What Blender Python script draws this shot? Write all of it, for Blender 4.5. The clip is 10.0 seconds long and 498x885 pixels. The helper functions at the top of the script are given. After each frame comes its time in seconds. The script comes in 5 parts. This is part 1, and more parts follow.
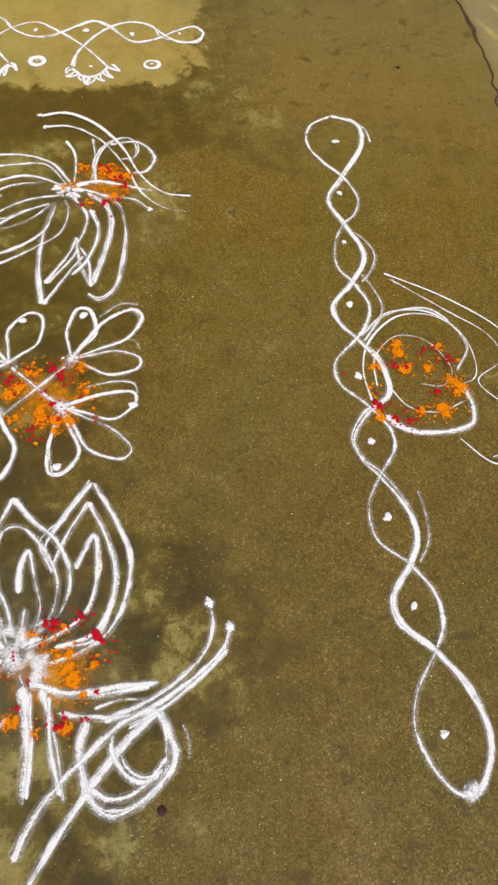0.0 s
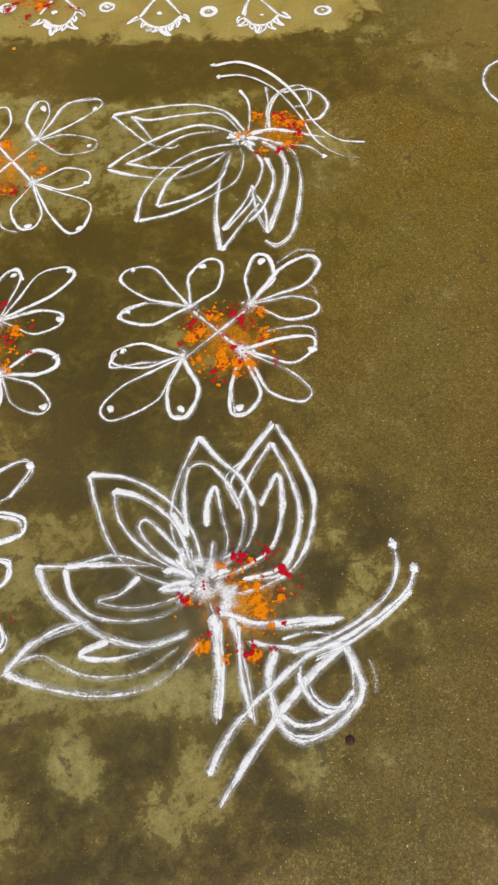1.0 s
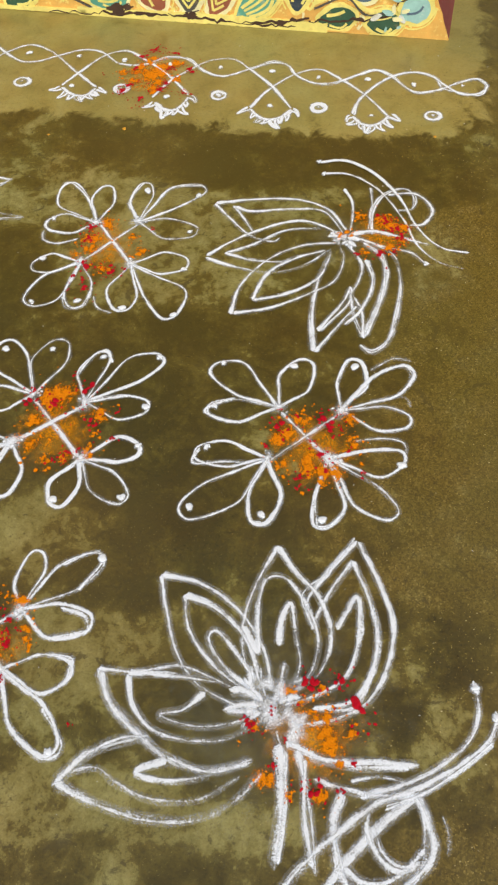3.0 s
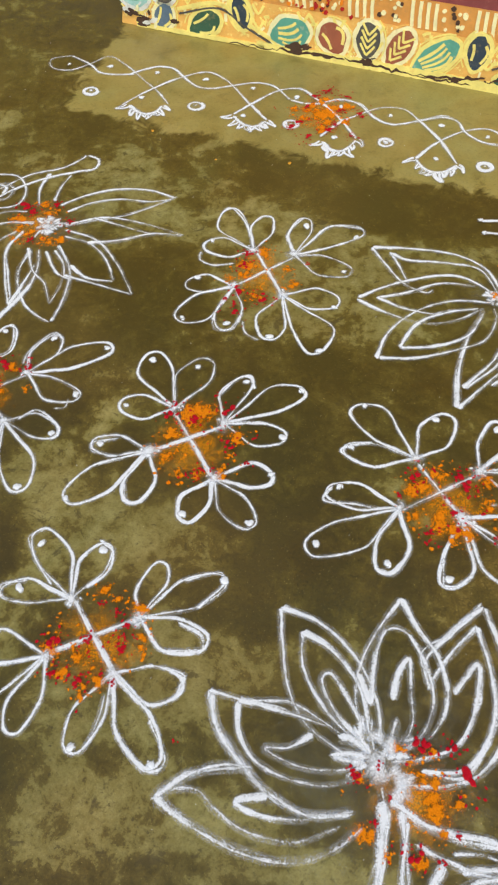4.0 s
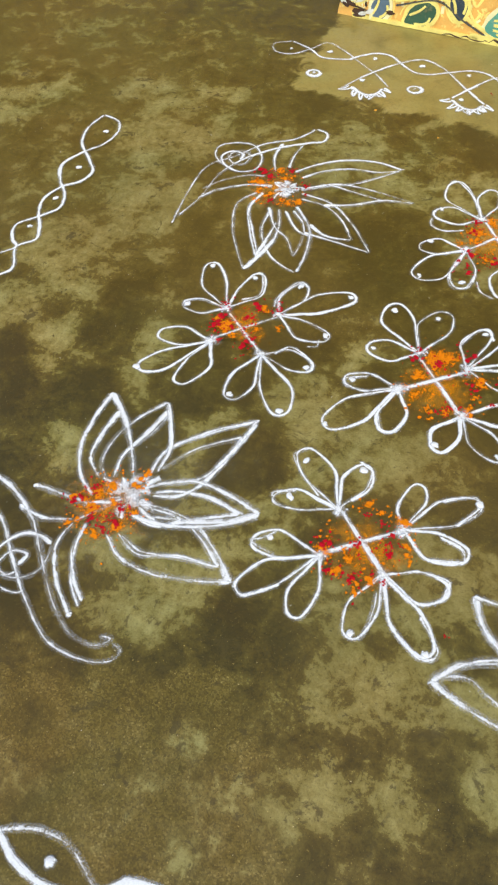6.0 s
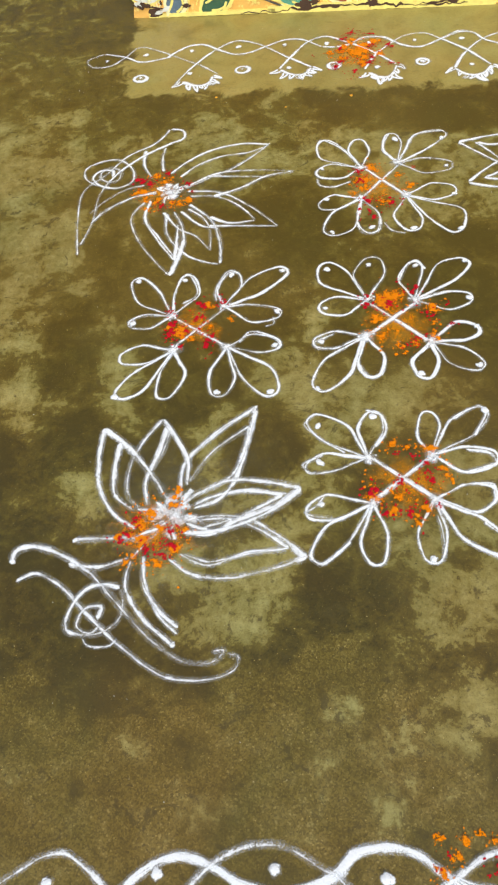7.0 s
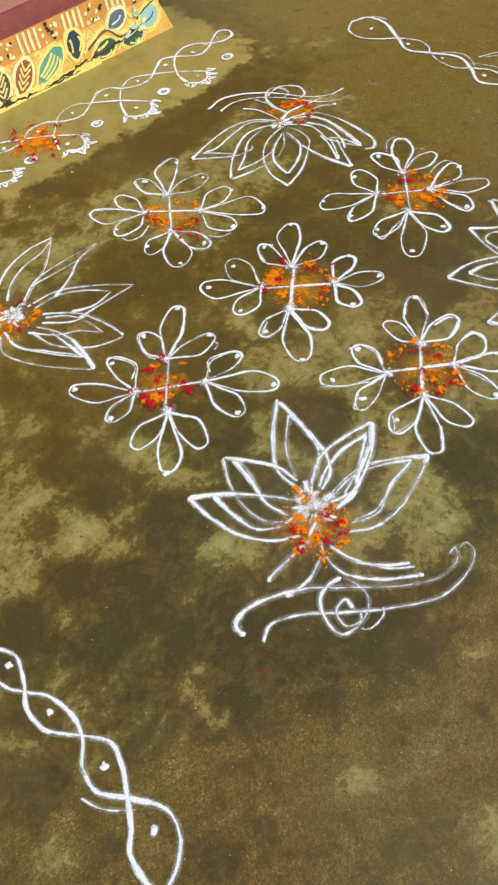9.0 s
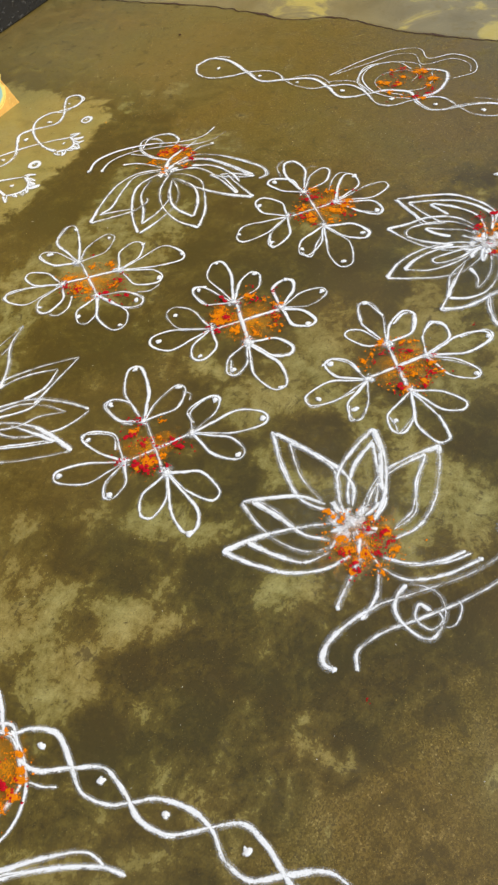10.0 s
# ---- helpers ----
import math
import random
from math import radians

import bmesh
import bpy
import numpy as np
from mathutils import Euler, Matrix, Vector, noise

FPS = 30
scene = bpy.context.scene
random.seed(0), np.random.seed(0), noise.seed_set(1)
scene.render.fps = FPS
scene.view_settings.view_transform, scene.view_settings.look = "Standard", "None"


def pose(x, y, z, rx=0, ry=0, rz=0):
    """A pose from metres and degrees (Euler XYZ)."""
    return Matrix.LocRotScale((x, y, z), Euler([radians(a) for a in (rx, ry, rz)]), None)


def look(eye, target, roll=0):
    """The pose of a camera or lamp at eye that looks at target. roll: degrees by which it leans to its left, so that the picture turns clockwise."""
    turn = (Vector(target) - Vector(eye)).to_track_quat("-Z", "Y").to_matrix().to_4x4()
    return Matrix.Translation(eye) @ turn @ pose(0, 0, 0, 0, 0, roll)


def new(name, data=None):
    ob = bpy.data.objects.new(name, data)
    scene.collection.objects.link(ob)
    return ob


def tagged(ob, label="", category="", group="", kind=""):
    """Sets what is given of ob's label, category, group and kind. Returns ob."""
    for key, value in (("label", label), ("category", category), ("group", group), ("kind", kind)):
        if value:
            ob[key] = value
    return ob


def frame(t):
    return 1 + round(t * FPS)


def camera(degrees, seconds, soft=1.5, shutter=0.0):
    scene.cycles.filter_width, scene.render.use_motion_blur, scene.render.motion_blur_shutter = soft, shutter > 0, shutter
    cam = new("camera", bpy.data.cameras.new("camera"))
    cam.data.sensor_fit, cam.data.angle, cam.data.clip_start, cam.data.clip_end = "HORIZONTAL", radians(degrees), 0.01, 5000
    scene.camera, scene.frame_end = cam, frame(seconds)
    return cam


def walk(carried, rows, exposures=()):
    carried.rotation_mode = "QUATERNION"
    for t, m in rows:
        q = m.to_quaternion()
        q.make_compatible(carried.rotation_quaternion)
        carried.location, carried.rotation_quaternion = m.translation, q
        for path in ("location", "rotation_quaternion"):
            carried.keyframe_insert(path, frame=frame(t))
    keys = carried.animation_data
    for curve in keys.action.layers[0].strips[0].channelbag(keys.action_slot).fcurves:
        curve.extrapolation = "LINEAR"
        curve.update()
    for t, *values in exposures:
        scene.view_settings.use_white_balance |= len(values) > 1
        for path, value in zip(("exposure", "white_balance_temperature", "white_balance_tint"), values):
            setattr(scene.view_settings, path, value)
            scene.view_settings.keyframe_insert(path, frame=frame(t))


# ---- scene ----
cam = camera(34.0, 10.0, 2.25)
PATH = [
    (0, (0.627, -0.692, 1.017), (0.754, 0.33, -0.697), 4.6),
    (0.5, (0.574, -0.71, 1.016), (0.557, 0.315, -0.701), -1.7),
    (1, (0.525, -0.728, 1.008), (0.384, 0.232, -0.742), -7.3),
    (1.5, (0.485, -0.712, 0.984), (0.294, 0.179, -0.797), -10.6),
    (2, (0.487, -0.678, 0.992), (0.292, 0.24, -0.774), -9.9),
    (2.2, (0.476, -0.66, 1.005), (0.305, 0.285, -0.75), -7.5),
    (3.3, (0.442, -0.647, 1.024), (0.148, 0.444, -0.626), -5.0),
    (3.5, (0.419, -0.653, 1.029), (0.093, 0.447, -0.609), -4.5),
    (4, (0.359, -0.668, 1.027), (-0.064, 0.421, -0.597), -3.3),
    (4.5, (0.3, -0.696, 1.021), (-0.221, 0.357, -0.598), -1.8),
    (5, (0.249, -0.73, 1.012), (-0.376, 0.265, -0.605), -1.1),
    (5.5, (0.214, -0.801, 1.031), (-0.443, 0.193, -0.575), -2.1),
    (5.7, (0.196, -0.859, 1.045), (-0.453, 0.158, -0.55), -3.6),
    (6.8, (-0.05, -1.032, 1.055), (-0.348, 0.116, -0.555), -7.7),
    (7, (-0.111, -1.041, 1.079), (-0.318, 0.119, -0.537), -9.5),
    (7.5, (-0.3, -1.122, 1.125), (-0.222, 0.086, -0.467), -11.1),
    (8, (-0.483, -1.112, 1.144), (-0.131, 0.05, -0.446), -11.9),
    (8.5, (-0.659, -0.99, 1.135), (-0.122, 0.07, -0.474), -12.3),
    (9, (-0.866, -0.943, 1.163), (-0.15, 0.039, -0.426), -9.8),
    (9.5, (-0.995, -0.865, 1.164), (-0.144, 0.058, -0.393), -10.7),
    (10, (-1.016, -0.729, 1.149), (-0.015, 0.035, -0.405), -11.7),
]
# seconds, stops, kelvin, tint: the phone's own exposure and white balance drift a little
EXPOSURES = [
    (0, 0.45, 7410, 14),
    (0.5, 0.38, 7360, 13),
    (1.5, 0.36, 7160, 12),
    (2, 0.40, 7330, 12),
    (3.5, 0.25, 6980, 10),
    (5, 0.35, 6630, 10),
    (5.5, 0.42, 6610, 9),
    (7, 0.52, 6910, 9),
    (8, 0.47, 6910, 9),
    (9, 0.46, 6960, 9),
    (10, 0.44, 7080, 10),
]
walk(cam, [(t, look(eye, target, roll)) for t, eye, target, roll in PATH], EXPOSURES)

# ---- light: an open bright sky, thinly clouded, no hard shadows ----
world = bpy.data.worlds.new("sky")
scene.world = world
world.use_nodes = True
wn = world.node_tree.nodes
sky = wn.new("ShaderNodeTexSky")
sky.sky_type, sky.sun_disc = "NISHITA", False
sky.sun_elevation, sky.sun_rotation = radians(48), radians(160)
world.node_tree.links.new(sky.outputs[0], wn["Background"].inputs[0])
wn["Background"].inputs[1].default_value = 0.115
sun = new("sun", bpy.data.lights.new("sun", "SUN"))
sun.data.energy, sun.data.angle, sun.data.color = 2.3, radians(50), (1.0, 0.95, 0.84)
sun.matrix_world = look((0, 0, 5), (-1.2, 5.2, 0.0))
scene.cycles.transparent_max_bounces = 32


# ---- materials ----
SKIRT = 0.35  # how far loose dust lies outside a stroke, in half widths


def material(name, rough=0.8, metal=0.0):
    m = bpy.data.materials.new(name)
    m.use_nodes = True
    m.node_tree.nodes["Principled BSDF"].inputs["Roughness"].default_value = rough
    m.node_tree.nodes["Principled BSDF"].inputs["Metallic"].default_value = metal
    return m, m.node_tree.nodes, m.node_tree.links, m.node_tree.nodes["Principled BSDF"]


def noise_tex(nd, lk, scale, detail=4.0, rough=0.6, coord="Object", distort=0.0):
    tc, n = nd.new("ShaderNodeTexCoord"), nd.new("ShaderNodeTexNoise")
    n.inputs["Scale"].default_value, n.inputs["Detail"].default_value = scale, detail
    n.inputs["Roughness"].default_value, n.inputs["Distortion"].default_value = rough, distort
    lk.new(tc.outputs[coord], n.inputs["Vector"])
    return n.outputs["Fac"]


def maths(nd, lk, op, a, b=None, c=None, clamp=False):
    n = nd.new("ShaderNodeMath")
    n.operation, n.use_clamp = op, clamp
    for k, v in enumerate((a, b, c)):
        if v is None:
            continue
        if isinstance(v, (int, float)):
            n.inputs[k].default_value = v
        else:
            lk.new(v, n.inputs[k])
    return n.outputs[0]


def ramp(nd, lk, fac, *stops):
    n = nd.new("ShaderNodeValToRGB")
    while len(n.color_ramp.elements) < len(stops):
        n.color_ramp.elements.new(0.5)
    for e, (p, col) in zip(n.color_ramp.elements, stops):
        e.position, e.color = p, (*col, 1)
    lk.new(fac, n.inputs[0])
    return n.outputs[0]


def bump(nd, lk, bsdf, height, strength, distance):
    n = nd.new("ShaderNodeBump")
    n.inputs["Strength"].default_value, n.inputs["Distance"].default_value = strength, distance
    lk.new(height, n.inputs["Height"])
    lk.new(n.outputs[0], bsdf.inputs["Normal"])


def span(nd, lk, v, a, b, c=0.0, d=1.0):
    n = nd.new("ShaderNodeMapRange")
    n.interpolation_type = "SMOOTHSTEP"
    for k, x in zip(("From Min", "From Max", "To Min", "To Max"), (a, b, c, d)):
        n.inputs[k].default_value = x
    lk.new(v, n.inputs["Value"])
    return n.outputs[0]


def mix(nd, lk, fac, a, b):
    n = nd.new("ShaderNodeMix")
    n.data_type = "RGBA"
    for k, v in ((0, fac), (6, a), (7, b)):
        if isinstance(v, (int, float)):
            n.inputs[k].default_value = v
        elif isinstance(v, tuple):
            n.inputs[k].default_value = (*v, 1)
        else:
            lk.new(v, n.inputs[k])
    return n.outputs[2]


def powder_material(name, dark, light, grain, lo, hi, wide, dust, rough_edge, clump=0.8, flank=0.0):
    """Loose powder: dense along the middle, thinning to a dust of single grains at the rim."""
    m, nd, lk, bsdf = material(name, 0.95)
    bsdf.inputs["Specular IOR Level"].default_value = 0.1
    uv = nd.new("ShaderNodeUVMap")
    sep = nd.new("ShaderNodeSeparateXYZ")
    lk.new(uv.outputs[0], sep.inputs[0])
    across = maths(nd, lk, "ABSOLUTE", sep.outputs[1])
    rim = maths(nd, lk, "SUBTRACT", 1.0, across)
    fine = noise_tex(nd, lk, grain, 2.0, 0.7)
    broad = noise_tex(nd, lk, wide, 3.0, 0.6)
    # streaks along the pour, shifted from stroke to stroke
    info, com, streak = nd.new("ShaderNodeObjectInfo"), nd.new("ShaderNodeCombineXYZ"), nd.new("ShaderNodeTexNoise")
    lk.new(maths(nd, lk, "MULTIPLY", sep.outputs[0], 38.0), com.inputs[0])
    lk.new(maths(nd, lk, "MULTIPLY", sep.outputs[1], 3.2), com.inputs[1])
    lk.new(maths(nd, lk, "MULTIPLY", info.outputs["Random"], 97.0), com.inputs[2])
    streak.inputs["Scale"].default_value, streak.inputs["Detail"].default_value = 1.0, 3.0
    lk.new(com.outputs[0], streak.inputs["Vector"])
    d = maths(nd, lk, "ADD", rim, maths(nd, lk, "MULTIPLY", maths(nd, lk, "SUBTRACT", fine, 0.5), rough_edge))
    d = maths(nd, lk, "ADD", d, maths(nd, lk, "MULTIPLY", maths(nd, lk, "SUBTRACT", streak.outputs["Fac"], 0.5), 0.7))
    d = maths(nd, lk, "ADD", d, maths(nd, lk, "MULTIPLY", maths(nd, lk, "SUBTRACT", broad, 0.5), clump))
    lean = maths(nd, lk, "MULTIPLY", sep.outputs[1], maths(nd, lk, "MULTIPLY_ADD", info.outputs["Random"], 1.1, -0.55))
    d = maths(nd, lk, "ADD", d, maths(nd, lk, "MULTIPLY", lean, flank))
    at = nd.new("ShaderNodeAttribute")
    at.attribute_name = "load"
    d = maths(nd, lk, "ADD", d, at.outputs["Fac"])
    core = span(nd, lk, d, lo, hi)
    halo = maths(nd, lk, "POWER", span(nd, lk, d, -0.35, lo + 0.10), 1.5)
    halo = maths(nd, lk, "MULTIPLY", halo, span(nd, lk, fine, 0.38, 0.62, 0.15 * dust, 1.7 * dust))
    edge = span(nd, lk, rim, -SKIRT, 0.25)
    lk.new(maths(nd, lk, "MULTIPLY", maths(nd, lk, "MAXIMUM", core, halo), edge), bsdf.inputs["Alpha"])
    lk.new(ramp(nd, lk, fine, (0.3, dark), (0.65, light)), bsdf.inputs["Base Color"])
    bump(nd, lk, bsdf, fine, 0.3, 0.001)
    return m


WHITE = powder_material("white_chalk_powder", (0.70, 0.745, 0.80), (0.84, 0.885, 0.945), 600, 0.37, 0.94, 50, 0.18, 1.1, 0.9, 0.8)
ORANGE = powder_material("orange_powder", (0.62, 0.16, 0.003), (0.82, 0.26, 0.008), 500, 0.30, 0.66, 120, 0.14, 1.0, 2.2)
RED = powder_material("red_powder", (0.32, 0.004, 0.012), (0.54, 0.008, 0.022), 560, 0.12, 0.42, 90, 0.0, 1.2)


def wash_material(name, colour, most):
    """A film of fine powder rubbed into the ground, which shows through it."""
    m, nd, lk, bsdf = material(name, 0.9)
    uv, sep = nd.new("ShaderNodeUVMap"), nd.new("ShaderNodeSeparateXYZ")
    lk.new(uv.outputs[0], sep.inputs[0])
    rim = maths(nd, lk, "SUBTRACT", 1.0 + SKIRT, maths(nd, lk, "ABSOLUTE", sep.outputs[1]))
    cloud, fine = noise_tex(nd, lk, 48, 6.0, 0.7, "Object", 0.5), noise_tex(nd, lk, 420, 2.0, 0.6)
    d = maths(nd, lk, "ADD", rim, maths(nd, lk, "MULTIPLY", maths(nd, lk, "SUBTRACT", cloud, 0.5), 2.6))
    film = maths(nd, lk, "MULTIPLY", span(nd, lk, d, 0.35, 1.35, 0.0, most), span(nd, lk, fine, 0.3, 0.7, 0.6, 1.3))
    lk.new(maths(nd, lk, "MULTIPLY", film, span(nd, lk, rim, 0.0, 0.35)), bsdf.inputs["Alpha"])
    bsdf.inputs["Base Color"].default_value = (*colour, 1)
    bsdf.inputs["Specular IOR Level"].default_value = 0.15
    return m


ORANGE_WASH = wash_material("thin_orange_powder", (0.92, 0.34, 0.008), 0.50)
WHITE_WASH = wash_material("thin_white_powder", (0.66, 0.74, 0.66), 0.05)
WHITE_CLOUD = wash_material("rubbed_powder_and_glow", (0.84, 0.885, 0.945), 0.85)


def concrete():
    m, nd, lk, bsdf = material("damp_concrete", 0.6)
    at = nd.new("ShaderNodeAttribute")
    at.attribute_name = "dry"
    big = noise_tex(nd, lk, 5.0, 6.0, 0.62, "Object", 0.8)
    mid = noise_tex(nd, lk, 17, 7.0, 0.66, "Object", 0.5)
    small = noise_tex(nd, lk, 62, 6.0, 0.72, "Object", 0.4)
    fine = noise_tex(nd, lk, 330, 3.0, 0.75)
    d = at.outputs["Fac"]
    for n, k in ((big, 0.6), (mid, 1.5), (small, 0.95), (fine, 0.22)):
        d = maths(nd, lk, "ADD", d, maths(nd, lk, "MULTIPLY", maths(nd, lk, "SUBTRACT", n, 0.5), k))
    col = ramp(nd, lk, d, (0.04, (0.061, 0.043, 0.006)), (0.22, (0.088, 0.063, 0.009)), (0.405, (0.126, 0.092, 0.0135)), (0.452, (0.183, 0.147, 0.031)), (0.66, (0.256, 0.214, 0.062)), (1.0, (0.36, 0.314, 0.112)))
    # sandy, gritty skin where the cement has worn off
    sd = nd.new("ShaderNodeAttribute")
    sd.attribute_name = "sand"
    tc, cell, rgb = nd.new("ShaderNodeTexCoord"), nd.new("ShaderNodeTexVoronoi"), nd.new("ShaderNodeSeparateColor")
    cell.inputs["Scale"].default_value = 470
    lk.new(tc.outputs["Object"], cell.inputs["Vector"])
    lk.new(cell.outputs["Color"], rgb.inputs[0])
    coarse = maths(nd, lk, "ADD", rgb.outputs[0], maths(nd, lk, "MULTIPLY", maths(nd, lk, "SUBTRACT", mid, 0.5), 0.35))
    grains = ramp(nd, lk, coarse, (0.0, (0.078, 0.051, 0.005)), (0.30, (0.112, 0.076, 0.009)), (0.72, (0.160, 0.111, 0.017)), (0.96, (0.20, 0.143, 0.030)), (1.0, (0.29, 0.215, 0.06)))
    edge = maths(nd, lk, "ADD", sd.outputs["Fac"], maths(nd, lk, "MULTIPLY", maths(nd, lk, "SUBTRACT", maths(nd, lk, "ADD", big, mid), 1.0), 1.3))
    edge = maths(nd, lk, "MULTIPLY", span(nd, lk, edge, 0.25, 0.75), span(nd, lk, sd.outputs["Fac"], 0.0, 0.15))
    col = mix(nd, lk, maths(nd, lk, "MULTIPLY", edge, span(nd, lk, d, 0.66, 0.48, 0.0, 0.9)), col, grains)
    # the swept strip: evenly dry, a smoother khaki
    st = nd.new("ShaderNodeAttribute")
    st.attribute_name = "strip"
    even = ramp(nd, lk, mid, (0.28, (0.235, 0.185, 0.046)), (0.5, (0.31, 0.25, 0.07)), (0.75, (0.36, 0.30, 0.095)))
    wide = maths(nd, lk, "ADD", st.outputs["Fac"], maths(nd, lk, "MULTIPLY", maths(nd, lk, "SUBTRACT", mid, 0.5), 0.9))
    col = mix(nd, lk, span(nd, lk, wide, 0.38, 0.56), col, even)
    # corner by the step: even, bare brown, lightened for a painted grazing sheen
    tr = nd.new("ShaderNodeAttribute")
    tr.attribute_name = "even_brown"
    bare = ramp(nd, lk, maths(nd, lk, "ADD", maths(nd, lk, "MULTIPLY", small, 0.6), maths(nd, lk, "MULTIPLY", mid, 0.4)), (0.32, (0.128, 0.092, 0.020)), (0.5, (0.170, 0.126, 0.031)), (0.64, (0.210, 0.161, 0.045)))
    col = mix(nd, lk, maths(nd, lk, "MULTIPLY", tr.outputs["Fac"], 0.85), col, bare)
    # some stretches are greyer and browner than others
    drift = noise_tex(nd, lk, 2.1, 3.0, 0.55, "Object", 0.4)
    col = mix(nd, lk, span(nd, lk, drift, 0.45, 0.62, 0.0, 0.25), col, (0.15, 0.110, 0.026))
    grit = span(nd, lk, noise_tex(nd, lk, 480, 1.0, 0.5), 0.69, 0.77, 0.0, 0.55)
    col = mix(nd, lk, grit, col, (0.44, 0.34, 0.11))
    blotch = span(nd, lk, noise_tex(nd, lk, 27, 7.0, 0.72, "Object", 0.6), 0.425, 0.365, 0.0, 0.8)
    blotch = maths(nd, lk, "MULTIPLY", blotch, span(nd, lk, wide, 0.56, 0.38, 0.25, 1.0))
    col = mix(nd, lk, blotch, col, (0.078, 0.056, 0.011))
    fleck = maths(nd, lk, "MULTIPLY", span(nd, lk, noise_tex(nd, lk, 75, 5.0, 0.7, "Object", 0.5), 0.40, 0.34, 0.0, 0.7), span(nd, lk, big, 0.40, 0.55))
    fleck = maths(nd, lk, "MULTIPLY", fleck, span(nd, lk, wide, 0.56, 0.38))
    col = mix(nd, lk, fleck, col, (0.066, 0.047, 0.010))
    pits = span(nd, lk, noise_tex(nd, lk, 210, 2.0, 0.6), 0.25, 0.32, 0.6, 0.0)
    col = mix(nd, lk, pits, col, (0.045, 0.030, 0.006))
    skin = nd.new("ShaderNodeMix")
    skin.data_type, skin.blend_type = "RGBA", "MULTIPLY"
    skin.inputs[0].default_value = 1.0
    lk.new(col, skin.inputs[6])
    lk.new(ramp(nd, lk, maths(nd, lk, "ADD", maths(nd, lk, "MULTIPLY", fine, 0.55), maths(nd, lk, "MULTIPLY", noise_tex(nd, lk, 130, 5.0, 0.75), 0.45)), (0.36, (0.70, 0.685, 0.67)), (0.48, (1.0, 1.0, 1.0)), (0.66, (1.12, 1.10, 1.06))), skin.inputs[7])
    col = skin.outputs[2]
    # greener stretches and browner ones
    hue = nd.new("ShaderNodeMix")
    hue.data_type, hue.blend_type = "RGBA", "MULTIPLY"
    hue.inputs[0].default_value = 1.0
    lk.new(col, hue.inputs[6])
    lk.new(ramp(nd, lk, noise_tex(nd, lk, 3.3, 4.0, 0.6, "Object", 0.6), (0.38, (0.94, 1.02, 1.06)), (0.62, (1.04, 1.0, 0.97))), hue.inputs[7])
    col = hue.outputs[2]
    sl = nd.new("ShaderNodeAttribute")
    sl.attribute_name = "slab"
    grey = ramp(nd, lk, big, (0.32, (0.17, 0.14, 0.060)), (0.55, (0.24, 0.205, 0.10)), (0.63, (0.46, 0.385, 0.11)))
    col = mix(nd, lk, sl.outputs["Fac"], col, grey)
    lk.new(col, bsdf.inputs["Base Color"])
    bsdf.inputs["Specular IOR Level"].default_value = 0.58
    lk.new(span(nd, lk, d, 0.15, 0.6, 0.31, 0.62), bsdf.inputs["Roughness"])
    h = maths(nd, lk, "ADD", maths(nd, lk, "MULTIPLY", fine, 0.6), small)
    bump(nd, lk, bsdf, h, 0.06, 0.002)
    return m


def paint(name, colour, wear=(0.30, 0.22, 0.10), rough=0.65, amount=0.35, vary=0.25):
    m, nd, lk, bsdf = material(name, rough)
    n1, n2 = noise_tex(nd, lk, 60, 5.0, 0.7), noise_tex(nd, lk, 24, 6.0, 0.7)
    low = tuple(c * (1 - vary) for c in colour)
    col = ramp(nd, lk, n2, (0.3, low), (0.65, colour))
    col = mix(nd, lk, span(nd, lk, n1, 0.54, 0.68, 0.0, amount), col, wear)
    lk.new(col, bsdf.inputs["Base Color"])
    bump(nd, lk, bsdf, n1, 0.4, 0.002)
    return m


CONCRETE = concrete()


def grain_material():
    m, nd, lk, bsdf = material("sand_grain", 0.7)
    geo = nd.new("ShaderNodeNewGeometry")
    col = ramp(nd, lk, geo.outputs["Random Per Island"], (0.0, (0.05, 0.03, 0.006)), (0.35, (0.14, 0.095, 0.02)), (0.7, (0.34, 0.24, 0.06)), (0.93, (0.5, 0.38, 0.13)), (1.0, (0.7, 0.62, 0.4)))
    lk.new(col, bsdf.inputs["Base Color"])
    return m


GRAIN = grain_material()
OCHRE = paint("ochre_paint", (0.80, 0.45, 0.11), (0.86, 0.74, 0.24), 0.65, 0.85)
RUST = paint("orange_brown_paint", (0.66, 0.30, 0.065))
YELLOW = paint("yellow_paint", (0.88, 0.76, 0.22), (0.6, 0.35, 0.1))
PALE = paint("pale_yellow_paint", (0.88, 0.83, 0.46), (0.6, 0.4, 0.15))
MAROON = paint("maroon_paint", (0.24, 0.052, 0.05), (0.3, 0.13, 0.1))
# the tread's red, paled in its colour for sky light from above
PINK = paint("worn_sky_lit_red_paint", (0.42, 0.18, 0.15), (0.5, 0.33, 0.28), 0.5)
GREEN = paint("dark_green_paint", (0.035, 0.105, 0.06))
TEAL = paint("teal_paint", (0.10, 0.36, 0.27), (0.55, 0.5, 0.35))
NAVY = paint("navy_paint", (0.028, 0.05, 0.075))
BLUE = paint("grey_blue_paint", (0.10, 0.16, 0.22), (0.4, 0.4, 0.35))
AQUA = paint("pale_aqua_paint", (0.34, 0.60, 0.56), (0.7, 0.7, 0.6))
BROWN = paint("red_brown_paint", (0.34, 0.10, 0.05))
SLATE = paint("charcoal_paint", (0.085, 0.08, 0.07))
MILK = paint("milky_white_paint", (0.72, 0.74, 0.68))
CRIMSON = paint("crimson_powder", (0.45, 0.012, 0.012), (0.3, 0.01, 0.01), 0.95)
